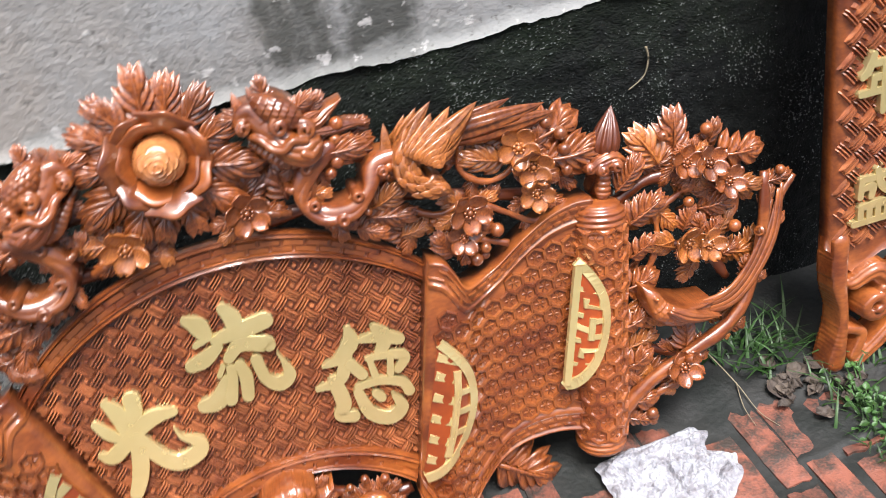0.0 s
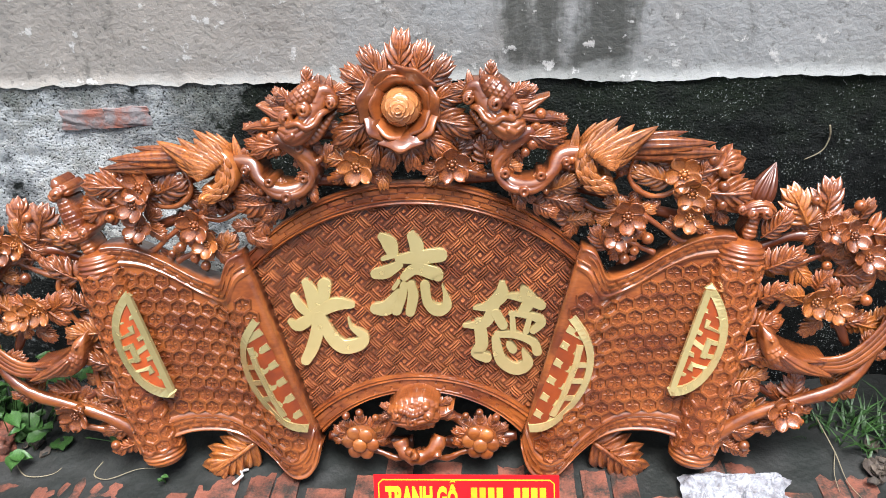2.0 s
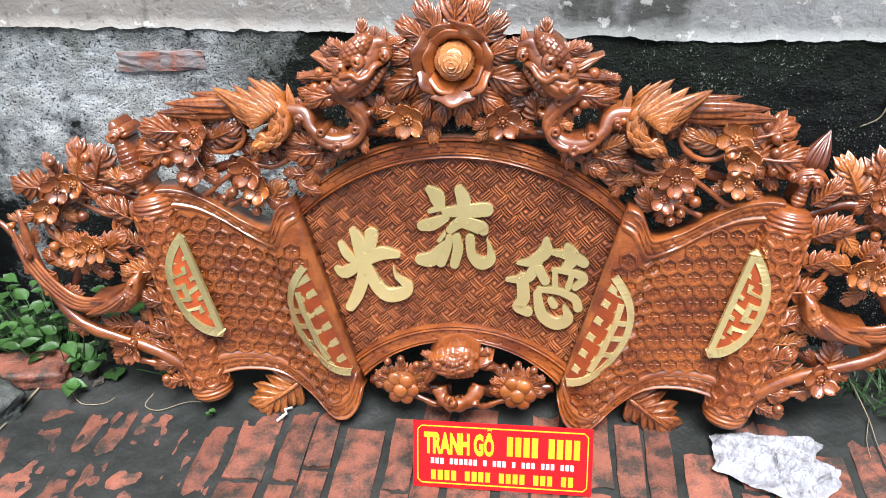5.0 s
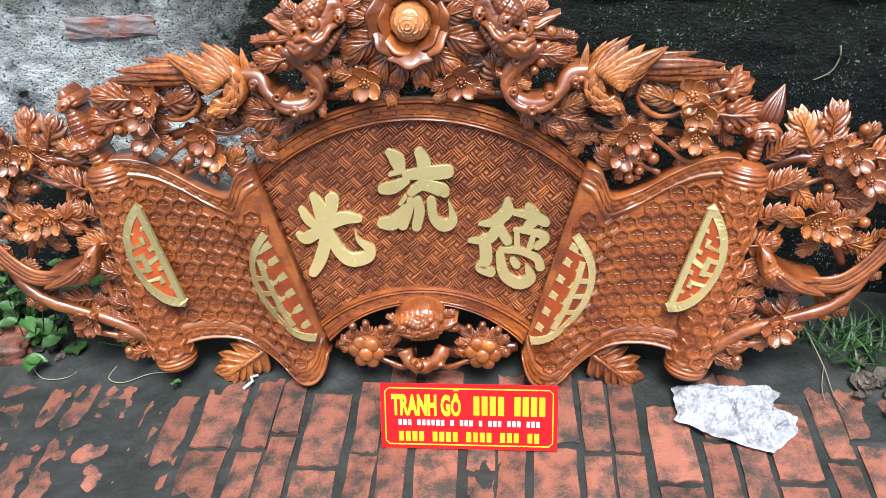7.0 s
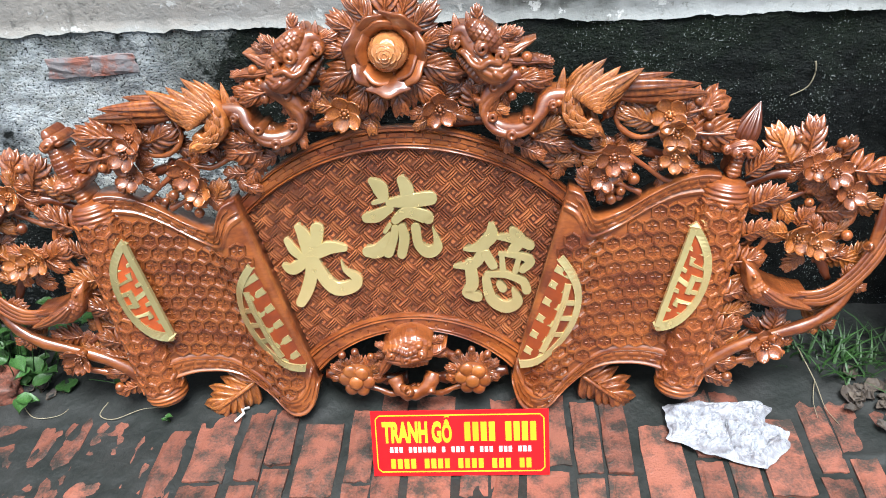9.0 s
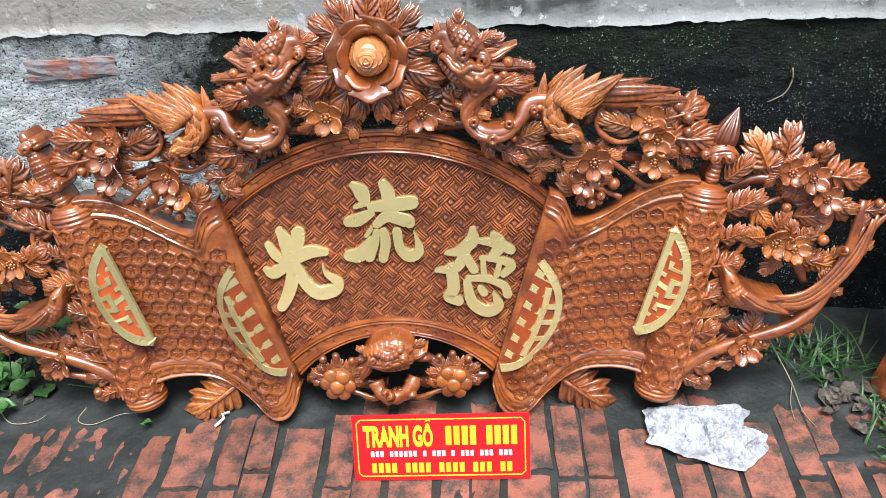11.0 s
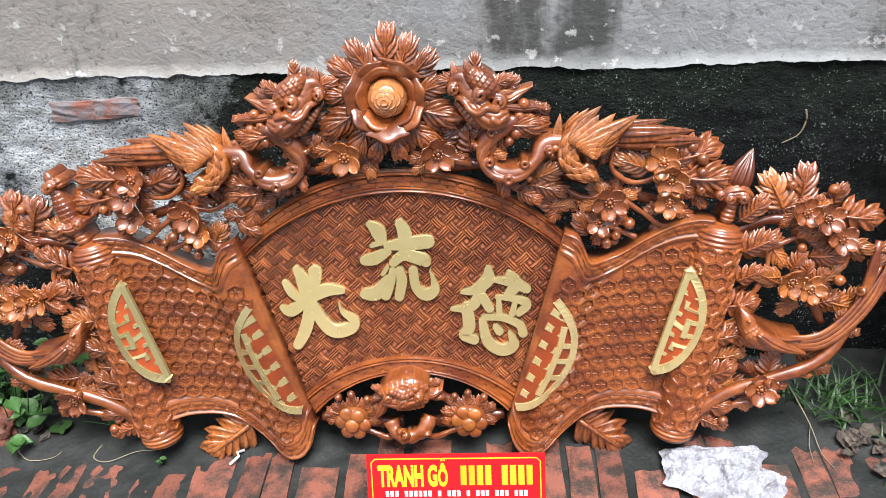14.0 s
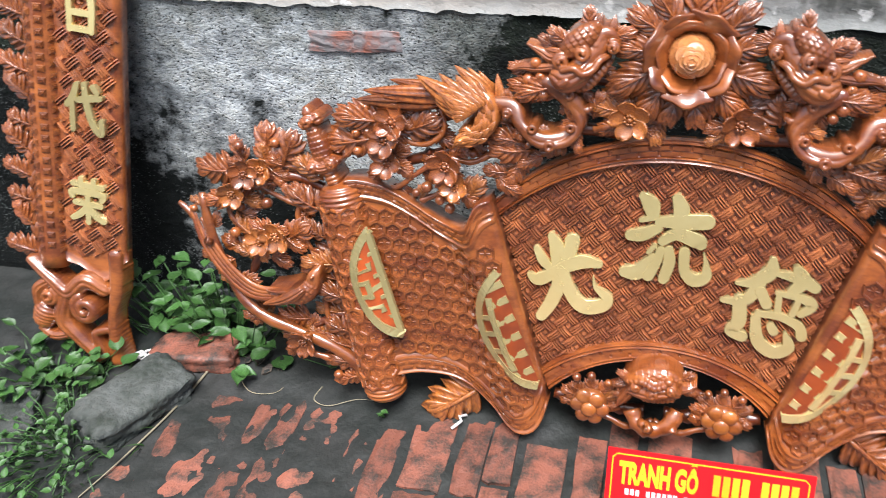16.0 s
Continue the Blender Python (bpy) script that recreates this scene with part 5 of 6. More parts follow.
rose()
brush_finial()
hilt_finial()
for s in (-1, 1):
    phoenix(s)
    small_bird(s)
    dragon_head(s)
    for u, v, n, r in FLOWERS_TOP + FLOWERS_WING:
        flower(s * u, v, n, r * 1.05, 1 if (u > 0.79 and v < 0.42) or rng.random() < 0.25 else 0)
    for u0, v0, u1, v1, n in LEAVES_TOP + LEAVES_NECK + LEAVES_WING + LEAVES_LOW:
        leaf(s * u0, v0, s * u1, v1, n)
    for u, v, n in BERRIES:
        berry(s * u, v, n)
    gnarled(s)
    for pts in TWIGS:
        branch([(s * u, v, n) for u, v, n in pts], 0.0065, 0.005)
    branch([(s * u, v, n) for u, v, n in SWEEP], 0.016, 0.009, WOOD, 2)
    branch([(s * u, v, n) for u, v, n in TIP], 0.011, 0.006)
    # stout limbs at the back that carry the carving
    # those in dark wood have the shade of the recess put into their colour
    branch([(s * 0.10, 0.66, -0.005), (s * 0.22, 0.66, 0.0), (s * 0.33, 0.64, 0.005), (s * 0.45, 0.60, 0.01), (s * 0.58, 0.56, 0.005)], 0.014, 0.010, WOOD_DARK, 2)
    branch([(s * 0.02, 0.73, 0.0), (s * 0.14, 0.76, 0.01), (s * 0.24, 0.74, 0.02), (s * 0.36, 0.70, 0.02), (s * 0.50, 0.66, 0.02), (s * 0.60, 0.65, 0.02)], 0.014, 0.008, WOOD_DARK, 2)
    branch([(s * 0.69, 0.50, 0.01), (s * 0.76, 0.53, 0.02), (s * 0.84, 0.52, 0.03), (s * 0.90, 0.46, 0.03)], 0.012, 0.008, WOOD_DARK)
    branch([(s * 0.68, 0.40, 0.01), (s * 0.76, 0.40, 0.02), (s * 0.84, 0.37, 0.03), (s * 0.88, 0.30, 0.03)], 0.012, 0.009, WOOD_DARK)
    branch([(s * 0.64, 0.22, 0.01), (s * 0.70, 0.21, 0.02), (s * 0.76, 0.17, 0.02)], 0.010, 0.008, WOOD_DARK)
    branch([(s * 0.62, 0.12, 0.02), (s * 0.70, 0.19, 0.03), (s * 0.715, 0.28, 0.02)], 0.008, 0.006)
    branch([(s * 0.65, 0.09, 0.02), (s * 0.74, 0.115, 0.035), (s * 0.81, 0.125, 0.03)], 0.009, 0.006)
    branch([(s * 0.70, 0.33, 0.01), (s * 0.74, 0.38, 0.03), (s * 0.76, 0.45, 0.03), (s * 0.73, 0.50, 0.02)], 0.007, 0.005)
    # small leaves, buds and side shoots along the limbs
    for pts, count, size in ((SWEEP, 9, 0.046), (TWIGS[0], 3, 0.034), (TWIGS[1], 5, 0.036), (TWIGS[2], 3, 0.03), (TWIGS[5], 4, 0.040), (TWIGS[6], 4, 0.038), (RING, 6, 0.034)):
        for k in range(count):
            t = (k + rng.uniform(0.1, 0.9)) / count
            p, q = spline(pts, t), spline(pts, min(t + 0.03, 1.0))
            a = math.atan2(q[1] - p[1], q[0] - p[0]) + rng.choice((-1, 1)) * rng.uniform(0.5, 1.5)
            a = a if s > 0 else math.pi - a
            u, v = s * p[0], p[1]
            length = 1.25 * size * rng.uniform(0.7, 1.3)
            tip_v = v + length * math.sin(a)
            if tip_v < 0.03:
                continue
            part("leaf", rng.choice(ACANTHUS), panel, lay(u, v, p[2] - 0.012, a, length, rng.uniform(-0.1, 0.3), rng.uniform(0.9, 1.2)))
            if k % 4 == 0:
                berry(u + 0.6 * length * math.cos(a + 0.5), v + 0.6 * length * math.sin(a + 0.5), p[2], 0.0085)
    for u, v, size in ((0.70, 0.47, 0.06), (0.69, 0.37, 0.06), (0.675, 0.30, 0.055), (0.66, 0.22, 0.055), (0.645, 0.14, 0.055), (0.84, 0.45, 0.05), (0.88, 0.35, 0.05), (0.84, 0.22, 0.045), (0.34, 0.56, 0.045), (0.47, 0.65, 0.045), (0.60, 0.60, 0.04), (0.29, 0.60, 0.045), (0.16, 0.69, 0.045), (0.05, 0.70, 0.045), (0.70, 0.15, 0.05), (0.75, 0.20, 0.05), (0.80, 0.51, 0.05), (0.75, 0.55, 0.05), (0.92, 0.33, 0.045)):
        a = rng.uniform(-0.9, 0.9) if u > 0.6 else rng.uniform(0, 6.28)
        part("leaf", rng.choice(ACANTHUS), panel, lay(s * u, v, rng.uniform(0.005, 0.025), a if s > 0 else math.pi - a, 1.35 * size * rng.uniform(0.9, 1.2), rng.uniform(0, 0.3), rng.uniform(1.0, 1.25)))
    # lower rosette of overlapping scales, with leaves round it
    cu, cv = s * 0.131, 0.088
    rs = part("rosette", Build().ball((cu, cv, 0.035), 0.034, 8, 14, (1.1, 0.9, 0.6)).done("rosette", WOOD), panel, label="carved chrysanthemum of overlapping round petals")
    for i, (du, dv, n) in enumerate(((-0.012, 0.020, 0.052), (0.014, 0.016, 0.055), (-0.024, 0.0, 0.05), (0.0, -0.006, 0.058), (0.026, -0.008, 0.05), (-0.012, -0.024, 0.05), (0.012, -0.028, 0.048))):
        part("petal", Build().ball((cu + du, cv + dv, n), 0.0165, 7, 12, (1, 1.05, 0.45)).done("petal", WOOD_LIGHT if i < 4 else WOOD), rs)
    for deg in (20, 55, 90, 130, 165, 200, 340):
        a = radians(deg)
        leaf(cu + 0.015 * math.cos(a), cv + 0.012 * math.sin(a), cu + 0.058 * math.cos(a), cv + 0.048 * math.sin(a), 0.02)
    for du, dv in ((-0.03, 0.055), (0.0, 0.062), (0.035, 0.05)):
        berry(cu + du, cv + dv, 0.035, 0.009)
    branch([(s * 0.0, 0.05, 0.02), (s * 0.05, 0.035, 0.03), (s * 0.09, 0.05, 0.03), (s * 0.14, 0.06, 0.02)], 0.008, 0.006)
    # dark back limbs, coloured for the shade behind the lower carving
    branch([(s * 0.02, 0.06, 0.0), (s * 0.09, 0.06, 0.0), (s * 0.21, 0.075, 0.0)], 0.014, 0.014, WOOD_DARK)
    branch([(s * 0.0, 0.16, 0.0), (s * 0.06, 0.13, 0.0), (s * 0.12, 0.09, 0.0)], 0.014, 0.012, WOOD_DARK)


def low_beast():
    """A crouching beast's head over a gnarled root, jaw hanging open."""
    strokes = [
        ([(-0.052, 0.166, 0.014, 0.066), (-0.025, 0.182, 0.024, 0.084), (0.008, 0.188, 0.024, 0.086), (0.034, 0.184, 0.014, 0.076)], "scales"),
        ([(-0.046, 0.152, 0.012, 0.078), (-0.015, 0.156, 0.019, 0.092), (0.014, 0.164, 0.019, 0.092), (0.036, 0.158, 0.012, 0.080)], "lines"),
        ([(-0.055, 0.176, 0.006, 0.080), (-0.030, 0.186, 0.007, 0.096), (-0.006, 0.178, 0.007, 0.102), (0.012, 0.184, 0.006, 0.100)], "rings"),
        ([(-0.048, 0.150, 0.009, 0.066), (-0.060, 0.126, 0.011, 0.064), (-0.074, 0.102, 0.004, 0.056)], "lines"),
        ([(-0.020, 0.136, 0.009, 0.074), (0.004, 0.138, 0.010, 0.076), (0.030, 0.140, 0.008, 0.072)], "rings"),
        ([(0.036, 0.160, 0.008, 0.070), (0.056, 0.158, 0.008, 0.060), (0.074, 0.166, 0.003, 0.052)], "lines"),
        ([(0.020, 0.192, 0.0075, 0.098), (0.022, 0.192, 0.0075, 0.098)], ""),
        (curl(-0.008, 0.160, 0.012, 0.005, 0.094, 1, 0.4), ""), (curl(0.026, 0.172, 0.010, 0.0045, 0.094, -1, 2.4), ""), (curl(-0.040, 0.168, 0.010, 0.0045, 0.088, 1, 0.4), ""),
    ]
    head = part("beast_head", relief("beast_head", strokes, WOOD, 1), panel, label="carved crouching beast head")
    for u0, v0, u1, v1, n, k in ((-0.040, 0.165, -0.082, 0.178, 0.05, 0), (-0.045, 0.148, -0.090, 0.146, 0.04, 1), (-0.045, 0.130, -0.085, 0.112, 0.035, 0), (0.036, 0.150, 0.080, 0.140, 0.04, 1), (0.036, 0.170, 0.074, 0.185, 0.035, 2)):
        vane(ACANTHUS[k], head, 1, u0, v0, u1, v1, n, 0.9, 0.05, "fin")


low_beast()
branch([(-0.045, 0.085, 0.04), (-0.03, 0.06, 0.055), (0.0, 0.055, 0.06), (0.03, 0.07, 0.058), (0.045, 0.10, 0.045)], 0.017, 0.017, WOOD, 3)

# ---- sign ----
def letters(text, size, mat, squeeze=0.8):
    """Raised print from the built-in font, as a mesh centred on its width."""
    cu = bpy.data.curves.new("print", "FONT")
    cu.body, cu.size, cu.extrude, cu.align_x, cu.offset = text, size, 0.0004, "LEFT", 0.0030
    ob = new("print", cu)
    ob.data.resolution_u = 3
    me = bpy.data.meshes.new_from_object(ob.evaluated_get(bpy.context.evaluated_depsgraph_get()))
    bpy.data.objects.remove(ob)
    me.materials.clear()
    me.materials.append(mat)
    me.transform(Matrix.Diagonal((squeeze, 1, 1, 1)))
    return me


def shop_sign():
    sg = thing("shop_sign", pose(0.124, 1.872, 0.0, 68, 0, 0), "small glossy red sign with yellow border and lettering", "sign")
    part("board", Build().box((0, 0.074, -0.003), (0.186, 0.074, 0.003), Matrix(), 1.0).done("board", RED, False), sg, label="glossy red card")
    w, h, t = 0.176, 0.064, 0.0012
    for c, a, b in (((0, 0.074 - h), w - 0.008, t), ((0, 0.074 + h), w - 0.008, t), ((-w, 0.074), t, h - 0.008), ((w, 0.074), t, h - 0.008)):
        part("border", Build().box((*c, 0), (a, b, 0.0008), Matrix(), 1.0).done("border", YELLOW, False), sg, label="thin yellow border line")
    for sx in (-1, 1):
        for sy in (-1, 1):
            part("border", Build().box((sx * (w - 0.004), 0.074 + sy * (h - 0.004), 0), (0.0056, t, 0.0008), Matrix.Rotation(-sx * sy * math.pi / 4, 3, "Z"), 1.0).done("border", YELLOW, False), sg)
    part("lettering", letters("TRANH G", 0.062, YELLOW, 0.455), sg, Matrix.Translation((-0.162, 0.079, 0.0006)), "yellow capital letters")
    part("lettering", letters("Ỗ", 0.062, YELLOW, 0.455), sg, Matrix.Translation((-0.0375, 0.079, 0.0006)) @ Matrix.Diagonal((1, 0.82, 1, 1)), "yellow capital letter")

    def bars(x0, x1, y, height, count, mat, gap=0.3, skip=()):
        step = (x1 - x0) / count
        for i in range(count):
            if i in skip:
                continue
            part("print_bar", Build().box((x0 + (i + 0.5) * step, y, 0), (step * (1 - gap) / 2, height / 2, 0.0008), Matrix(), 1.0).done("print_bar", mat, False), sg)

    bars(0.008, 0.162, 0.1005, 0.043, 9, YELLOW, 0.26, (4,))
    bars(-0.150, 0.150, 0.0605, 0.0125, 30, WHITE, 0.3, (3, 10, 12, 16, 18, 22, 26))
    bars(-0.150, 0.150, 0.0285, 0.022, 21, YELLOW, 0.28, (4, 9, 14, 18))
    return sg


shop_sign()


# ---- crumpled plastic on the bricks ----
def crumpled():
    b = Build()
    outline = [(-0.125, 0.085), (-0.04, 0.10), (0.085, 0.100), (0.112, 0.075), (0.082, 0.035), (0.130, 0.005), (0.118, -0.04), (0.060, -0.09), (-0.06, -0.05), (-0.125, -0.01)]

    def at(a, c):
        th = a * 2 * math.pi
        k = a * len(outline)
        i = int(k) % len(outline)
        f = k - int(k)
        p, q = outline[i], outline[(i + 1) % len(outline)]
        x, y = (p[0] + (q[0] - p[0]) * f) * c, (p[1] + (q[1] - p[1]) * f) * c
        rag = 1 + 0.10 * noise.noise(Vector((math.cos(th) * 3, math.sin(th) * 3, 6)))
        x, y = x * rag, y * rag
        fold = 0.026 * abs(noise.noise(Vector((x * 16 + 3, y * 24, 1.0)))) + 0.022 * abs(noise.noise(Vector((x * 42, y * 60, 4.0)))) + 0.010 * abs(noise.noise(Vector((x * 110, y * 130, 8.0))))
        z = 0.006 + (0.010 + fold) * min(1.0, (1 - c) * 4 + 0.15) + 0.008 * math.sin(9 * x) ** 2
        x += 0.006 * noise.noise(Vector((x * 50, y * 50, 9)))
        return (x, y, z)

    b.grid(at, 190, 70)
    return b.done("plastic_sheet", PAPER, False)


solid("plastic_sheet", crumpled(), "crumpled white plastic sheet lying on bricks", "plastic sheet", m=pose(0.695, 1.967, -0.004))


# ---- narrow boards at both sides ----
BAI = [[(-0.85, 0.8), (0.85, 0.8)], [(0.0, 0.8), (-0.15, 0.45)], [(-0.55, 0.4), (-0.55, -0.85)], [(-0.55, 0.4), (0.5, 0.42), (0.55, -0.85)], [(-0.5, -0.2), (0.5, -0.2)], [(-0.5, -0.8), (0.5, -0.8)]]
DAI = [[(-0.35, 0.9), (-0.6, 0.35), (-0.9, 0.05)], [(-0.62, 0.35), (-0.62, -0.9)], [(-0.3, 0.3), (0.25, 0.42), (0.85, 0.5)], [(0.05, 0.95), (0.15, 0.2), (0.45, -0.6), (0.85, -0.9), (0.9, -0.4)], [(0.5, 0.9), (0.7, 0.7)]]
RONG = [[(-0.8, 0.65), (0.8, 0.65)], [(-0.35, 0.9), (-0.3, 0.45)], [(0.35, 0.9), (0.3, 0.45)], [(-0.85, 0.1), (-0.75, 0.32), (0.75, 0.35), (0.75, 0.1)], [(-0.7, -0.15), (0.7, -0.15)], [(0, 0.2), (0, -0.95)], [(0, -0.2), (-0.4, -0.6), (-0.85, -0.85)], [(0, -0.2), (0.4, -0.6), (0.85, -0.8)]]
NIAN = [[(-0.4, 0.95), (-0.6, 0.5), (-0.85, 0.3)], [(-0.4, 0.65), (0.65, 0.65)], [(-0.35, 0.2), (0.6, 0.2)], [(-0.35, 0.2), (-0.4, -0.25)], [(-0.9, -0.25), (0.9, -0.25)], [(0.1, 0.65), (0.1, -0.95)]]
SHENG = [[(-0.6, 0.7), (0.7, 0.7)], [(-0.6, 0.7), (-0.65, 0.1)], [(0.1, 0.95), (0.3, 0.4), (0.75, 0.0)], [(-0.45, 0.4), (-0.1, 0.4), (-0.15, 0.05)], [(-0.6, -0.3), (-0.6, -0.8)], [(-0.6, -0.3), (0.55, -0.3), (0.6, -0.8)], [(-0.2, -0.3), (-0.2, -0.8)], [(0.2, -0.3), (0.2, -0.8)], [(-0.9, -0.85), (0.9, -0.85)]]


def couplet(base, rx, ry, sign, rows, words, rz=0):
    """A tall woven board on a pierced foot of curled clouds; sign tells to which side it widens."""
    ob = thing("couplet_board", pose(*base, rx, ry, rz), "tall narrow carved board, woven ground, gold characters", "wood carving", "couplet boards")
    w, foot, top = 0.155, 0.27, 1.6

    def body(a, c):
        u = sign * w * a
        low = foot - 0.02 * math.sin(a * math.pi) * 2 + 0.012 * math.cos(a * 9)
        return (u, low + (top - low) * c, 0.0)

    b = Build().grid(body, 12, 40)
    m = len(b.v)
    b.v += [(u, v, -0.035) for u, v, _ in b.v[:m]]
    b.f += [[q + m for q in f][::-1] for f in b.f]
    n = 41
    for r in (list(range(n)), [12 * n + j for j in range(n)], [i * n for i in range(13)]):
        b.f += [[r[i], r[i + 1], r[i + 1] + m, r[i] + m] for i in range(len(r) - 1)]
    part("board", b.done("board", WOOD), ob)
    tagged(part("weave", weave(lambda u, v: 0.012 < sign * u < w - 0.012 and foot + 0.02 < v < 1.2, (sign * w / 2, 0.7), 0.0066), ob), kind="stuff")
    for v, strokes in zip(rows, words):
        st = [[(sign * w * 0.5 + 0.046 * x, v + 0.056 * y, 0.0085 if 0 < k < len(line) - 1 else 0.0068) for k, (x, y) in enumerate(line)] for line in strokes]
        part("gold_character", brushed(st, 0.008), ob, label="polished gold brush-written character")
    # outer rolled edge with a stepped brick relief
    c = sign * (w + 0.03)
    edge = Build().tube([(c, foot - 0.03 + (top - foot + 0.03) * i / 40, -0.01) for i in range(41)], [0.034] * 41, 18)
    rolled = part("rolled_edge", edge.done("rolled_edge", WOOD), ob, label="rolled scroll edge with stepped relief")
    steps = Build()
    for k in range(52):
        for q in range(4):
            a = math.pi * (0.14 + 0.24 * q)
            v = foot + 0.018 + 0.026 * k + 0.013 * (q % 2)
            turn = Matrix.Rotation(math.pi / 2 - a, 3, "Y")
            steps.box((c + 0.0335 * math.cos(a), v, -0.01 + 0.0335 * math.sin(a)), (0.0088, 0.0080, 0.0034), turn, 0.7)
            steps.box((c + 0.0365 * math.cos(a), v, -0.01 + 0.0365 * math.sin(a)), (0.0050, 0.0042, 0.0022), turn, 0.7)
    tagged(part("stepped_relief", steps.done("stepped_relief", WOOD, False), rolled), kind="stuff")
    # leafy carving outside the roll, on a slender stem
    rnd = random.Random(5)
    stem = [(sign * (w + 0.078 + 0.010 * math.sin(k * 1.3)), 0.22 + 0.13 * k, -0.02) for k in range(9)]
    part("stem", Build().tube([spline(stem, k / 60) for k in range(61)], [0.009 + 0.002 * math.sin(k) for k in range(61)], 8).done("stem", WOOD), ob)
    for k in range(34):
        u, v, n = spline(stem, (k + 0.5) / 34)
        a = math.pi / 2 - sign * (1 if k % 2 else -0.7) * rnd.uniform(0.7, 1.3)
        part("leaf", ACANTHUS[k % 3], ob, lay(u, v, -0.015, a, rnd.uniform(0.06, 0.085), 0.1, 1.2))
    # pierced foot: a curled cloud beast
    strokes = [
        ([(0.020, 0.300, 0.020, 0.016), (0.018, 0.215, 0.018, 0.018), (0.028, 0.130, 0.012, 0.020), (0.018, 0.022, 0.023, 0.022)], ""),
        (curl(0.092, 0.150, 0.034, 0.013, 0.030, sign=-1, start=1.0), ""),
        ([(0.052, 0.205, 0.018, 0.018), (0.095, 0.222, 0.022, 0.026), (0.140, 0.180, 0.022, 0.026), (0.185, 0.205, 0.019, 0.024), (0.245, 0.240, 0.012, 0.012)], "lines"),
        ([(0.148, 0.165, 0.020, 0.024), (0.158, 0.105, 0.025, 0.028), (0.118, 0.062, 0.020, 0.026), (0.064, 0.018, 0.017, 0.022)], "lines"),
        ([(0.212, 0.105, 0.034, 0.026), (0.216, 0.092, 0.031, 0.026)], "rings"),
        ([(0.044, 0.098, 0.011, 0.016), (0.074, 0.080, 0.012, 0.020), (0.056, 0.030, 0.012, 0.020)], ""),
        ([(0.190, 0.200, 0.014, 0.020), (0.228, 0.165, 0.015, 0.018), (0.224, 0.105, 0.012, 0.014)], "lines"),
        ([(0.150, 0.060, 0.012, 0.018), (0.190, 0.048, 0.013, 0.018), (0.226, 0.060, 0.008, 0.012)], "lines"),
        (curl(0.190, 0.160, 0.020, 0.008, 0.026, 1, 2.0), ""),
    ]
    part("pierced_foot", relief("pierced_foot", strokes, WOOD, sign, 0.0022, -0.030), ob, label="pierced foot carved as a curled cloud beast")
    return ob


couplet((1.10, 2.085, 0.0), 83, 3, 1, (0.385, 0.605), (SHENG, NIAN))
couplet((-1.245, 2.08, 0.0), 76, 8, -1, (0.43, 0.645, 0.86), (RONG, DAI, BAI))


# ---- plants and litter ----
def blades(name, centre, spread, count, height, seed, mat, label, arch=0.6):
    rnd = random.Random(seed)
    b = Build()
    for _ in range(count):
        x, y = rnd.gauss(0, spread[0]), rnd.gauss(0, spread[1])
        a, h = rnd.uniform(0, 6.28), height * rnd.uniform(0.5, 1.2)
        d = Vector((math.cos(a), math.sin(a), 0))
        s = Vector((-d.y, d.x, 0))
        w = rnd.uniform(0.0018, 0.0042) * min(1.0, 0.4 + height / 0.12)
        pts = [Vector((x, y, -0.008)) + d * (arch * h * t * t) + Vector((0, 0, h * (t - 0.35 * t * t))) for t in (0, 0.35, 0.7, 1.0)]
        v = []
        for k, p in enumerate(pts):
            ww = w * (1 - 0.95 * (k / 3) ** 2)
            v += [p - s * ww, p + Vector((0, 0, 0.3 * ww)), p + s * ww]
        b.add(v, [(k * 3 + q, k * 3 + q + 1, k * 3 + q + 4, k * 3 + q + 3) for k in range(3) for q in range(2)])
    return solid(name, b.done(name, mat), label, "grass", "stuff", Matrix.Translation(centre))


blades("grass_tuft", (1.02, 2.20, 0.0), (0.045, 0.04), 90, 0.105, 1, GRASS, "tuft of fresh green grass at the wall foot", 0.9)
blades("grass_tuft", (0.93, 2.24, 0.0), (0.05, 0.03), 60, 0.055, 2, GRASS, "low green grass beside the carved panel", 0.9)
blades("grass_tuft", (1.10, 1.93, 0.0), (0.03, 0.07), 160, 0.035, 3, GRASS, "short green grass between bricks", 1.2)
blades("grass_tuft", (1.22, 2.05, 0.0), (0.08, 0.06), 140, 0.08, 4, GRASS, "green grass at the foot of a board", 1.0)
blades("grass_tuft", (-1.32, 1.93, 0.0), (0.10, 0.10), 120, 0.05, 5, GRASS, "low green weeds beside a stone slab", 1.2)
blades("grass_tuft", (-1.22, 1.76, 0.0), (0.05, 0.09), 110, 0.04, 6, GRASS, "low green weeds along the brick edge", 1.2)


def leaf_plant(name, centre, spread, count, size, seed, height, label):
    rnd = random.Random(seed)
    ob = thing(name, Matrix.Translation(centre), label, "plant")
    me = [leaf_blade_mesh(k) for k in range(2)]
    for _ in range(count):
        x, y, z = rnd.gauss(0, spread[0]), rnd.gauss(0, spread[1]), rnd.uniform(0.02, height)
        a = rnd.uniform(0, 6.28)
        s = size * rnd.uniform(0.6, 1.25)
        part("leaf", rnd.choice(me), ob, Matrix.Translation((x, y, z)) @ Matrix.Rotation(a, 4, "Z") @ Matrix.Rotation(rnd.uniform(-0.3, 0.7), 4, "X") @ Matrix.Diagonal((s, s, s, 1)))
        part("stem", Build().tube([(x, y, z), (x * 0.8, y * 0.8 + 0.01, z * 0.5), (x * 0.6, y * 0.6 + 0.01, -0.01)], [0.0012, 0.0015, 0.002], 5).done("stem", LEAF), ob)
    return ob


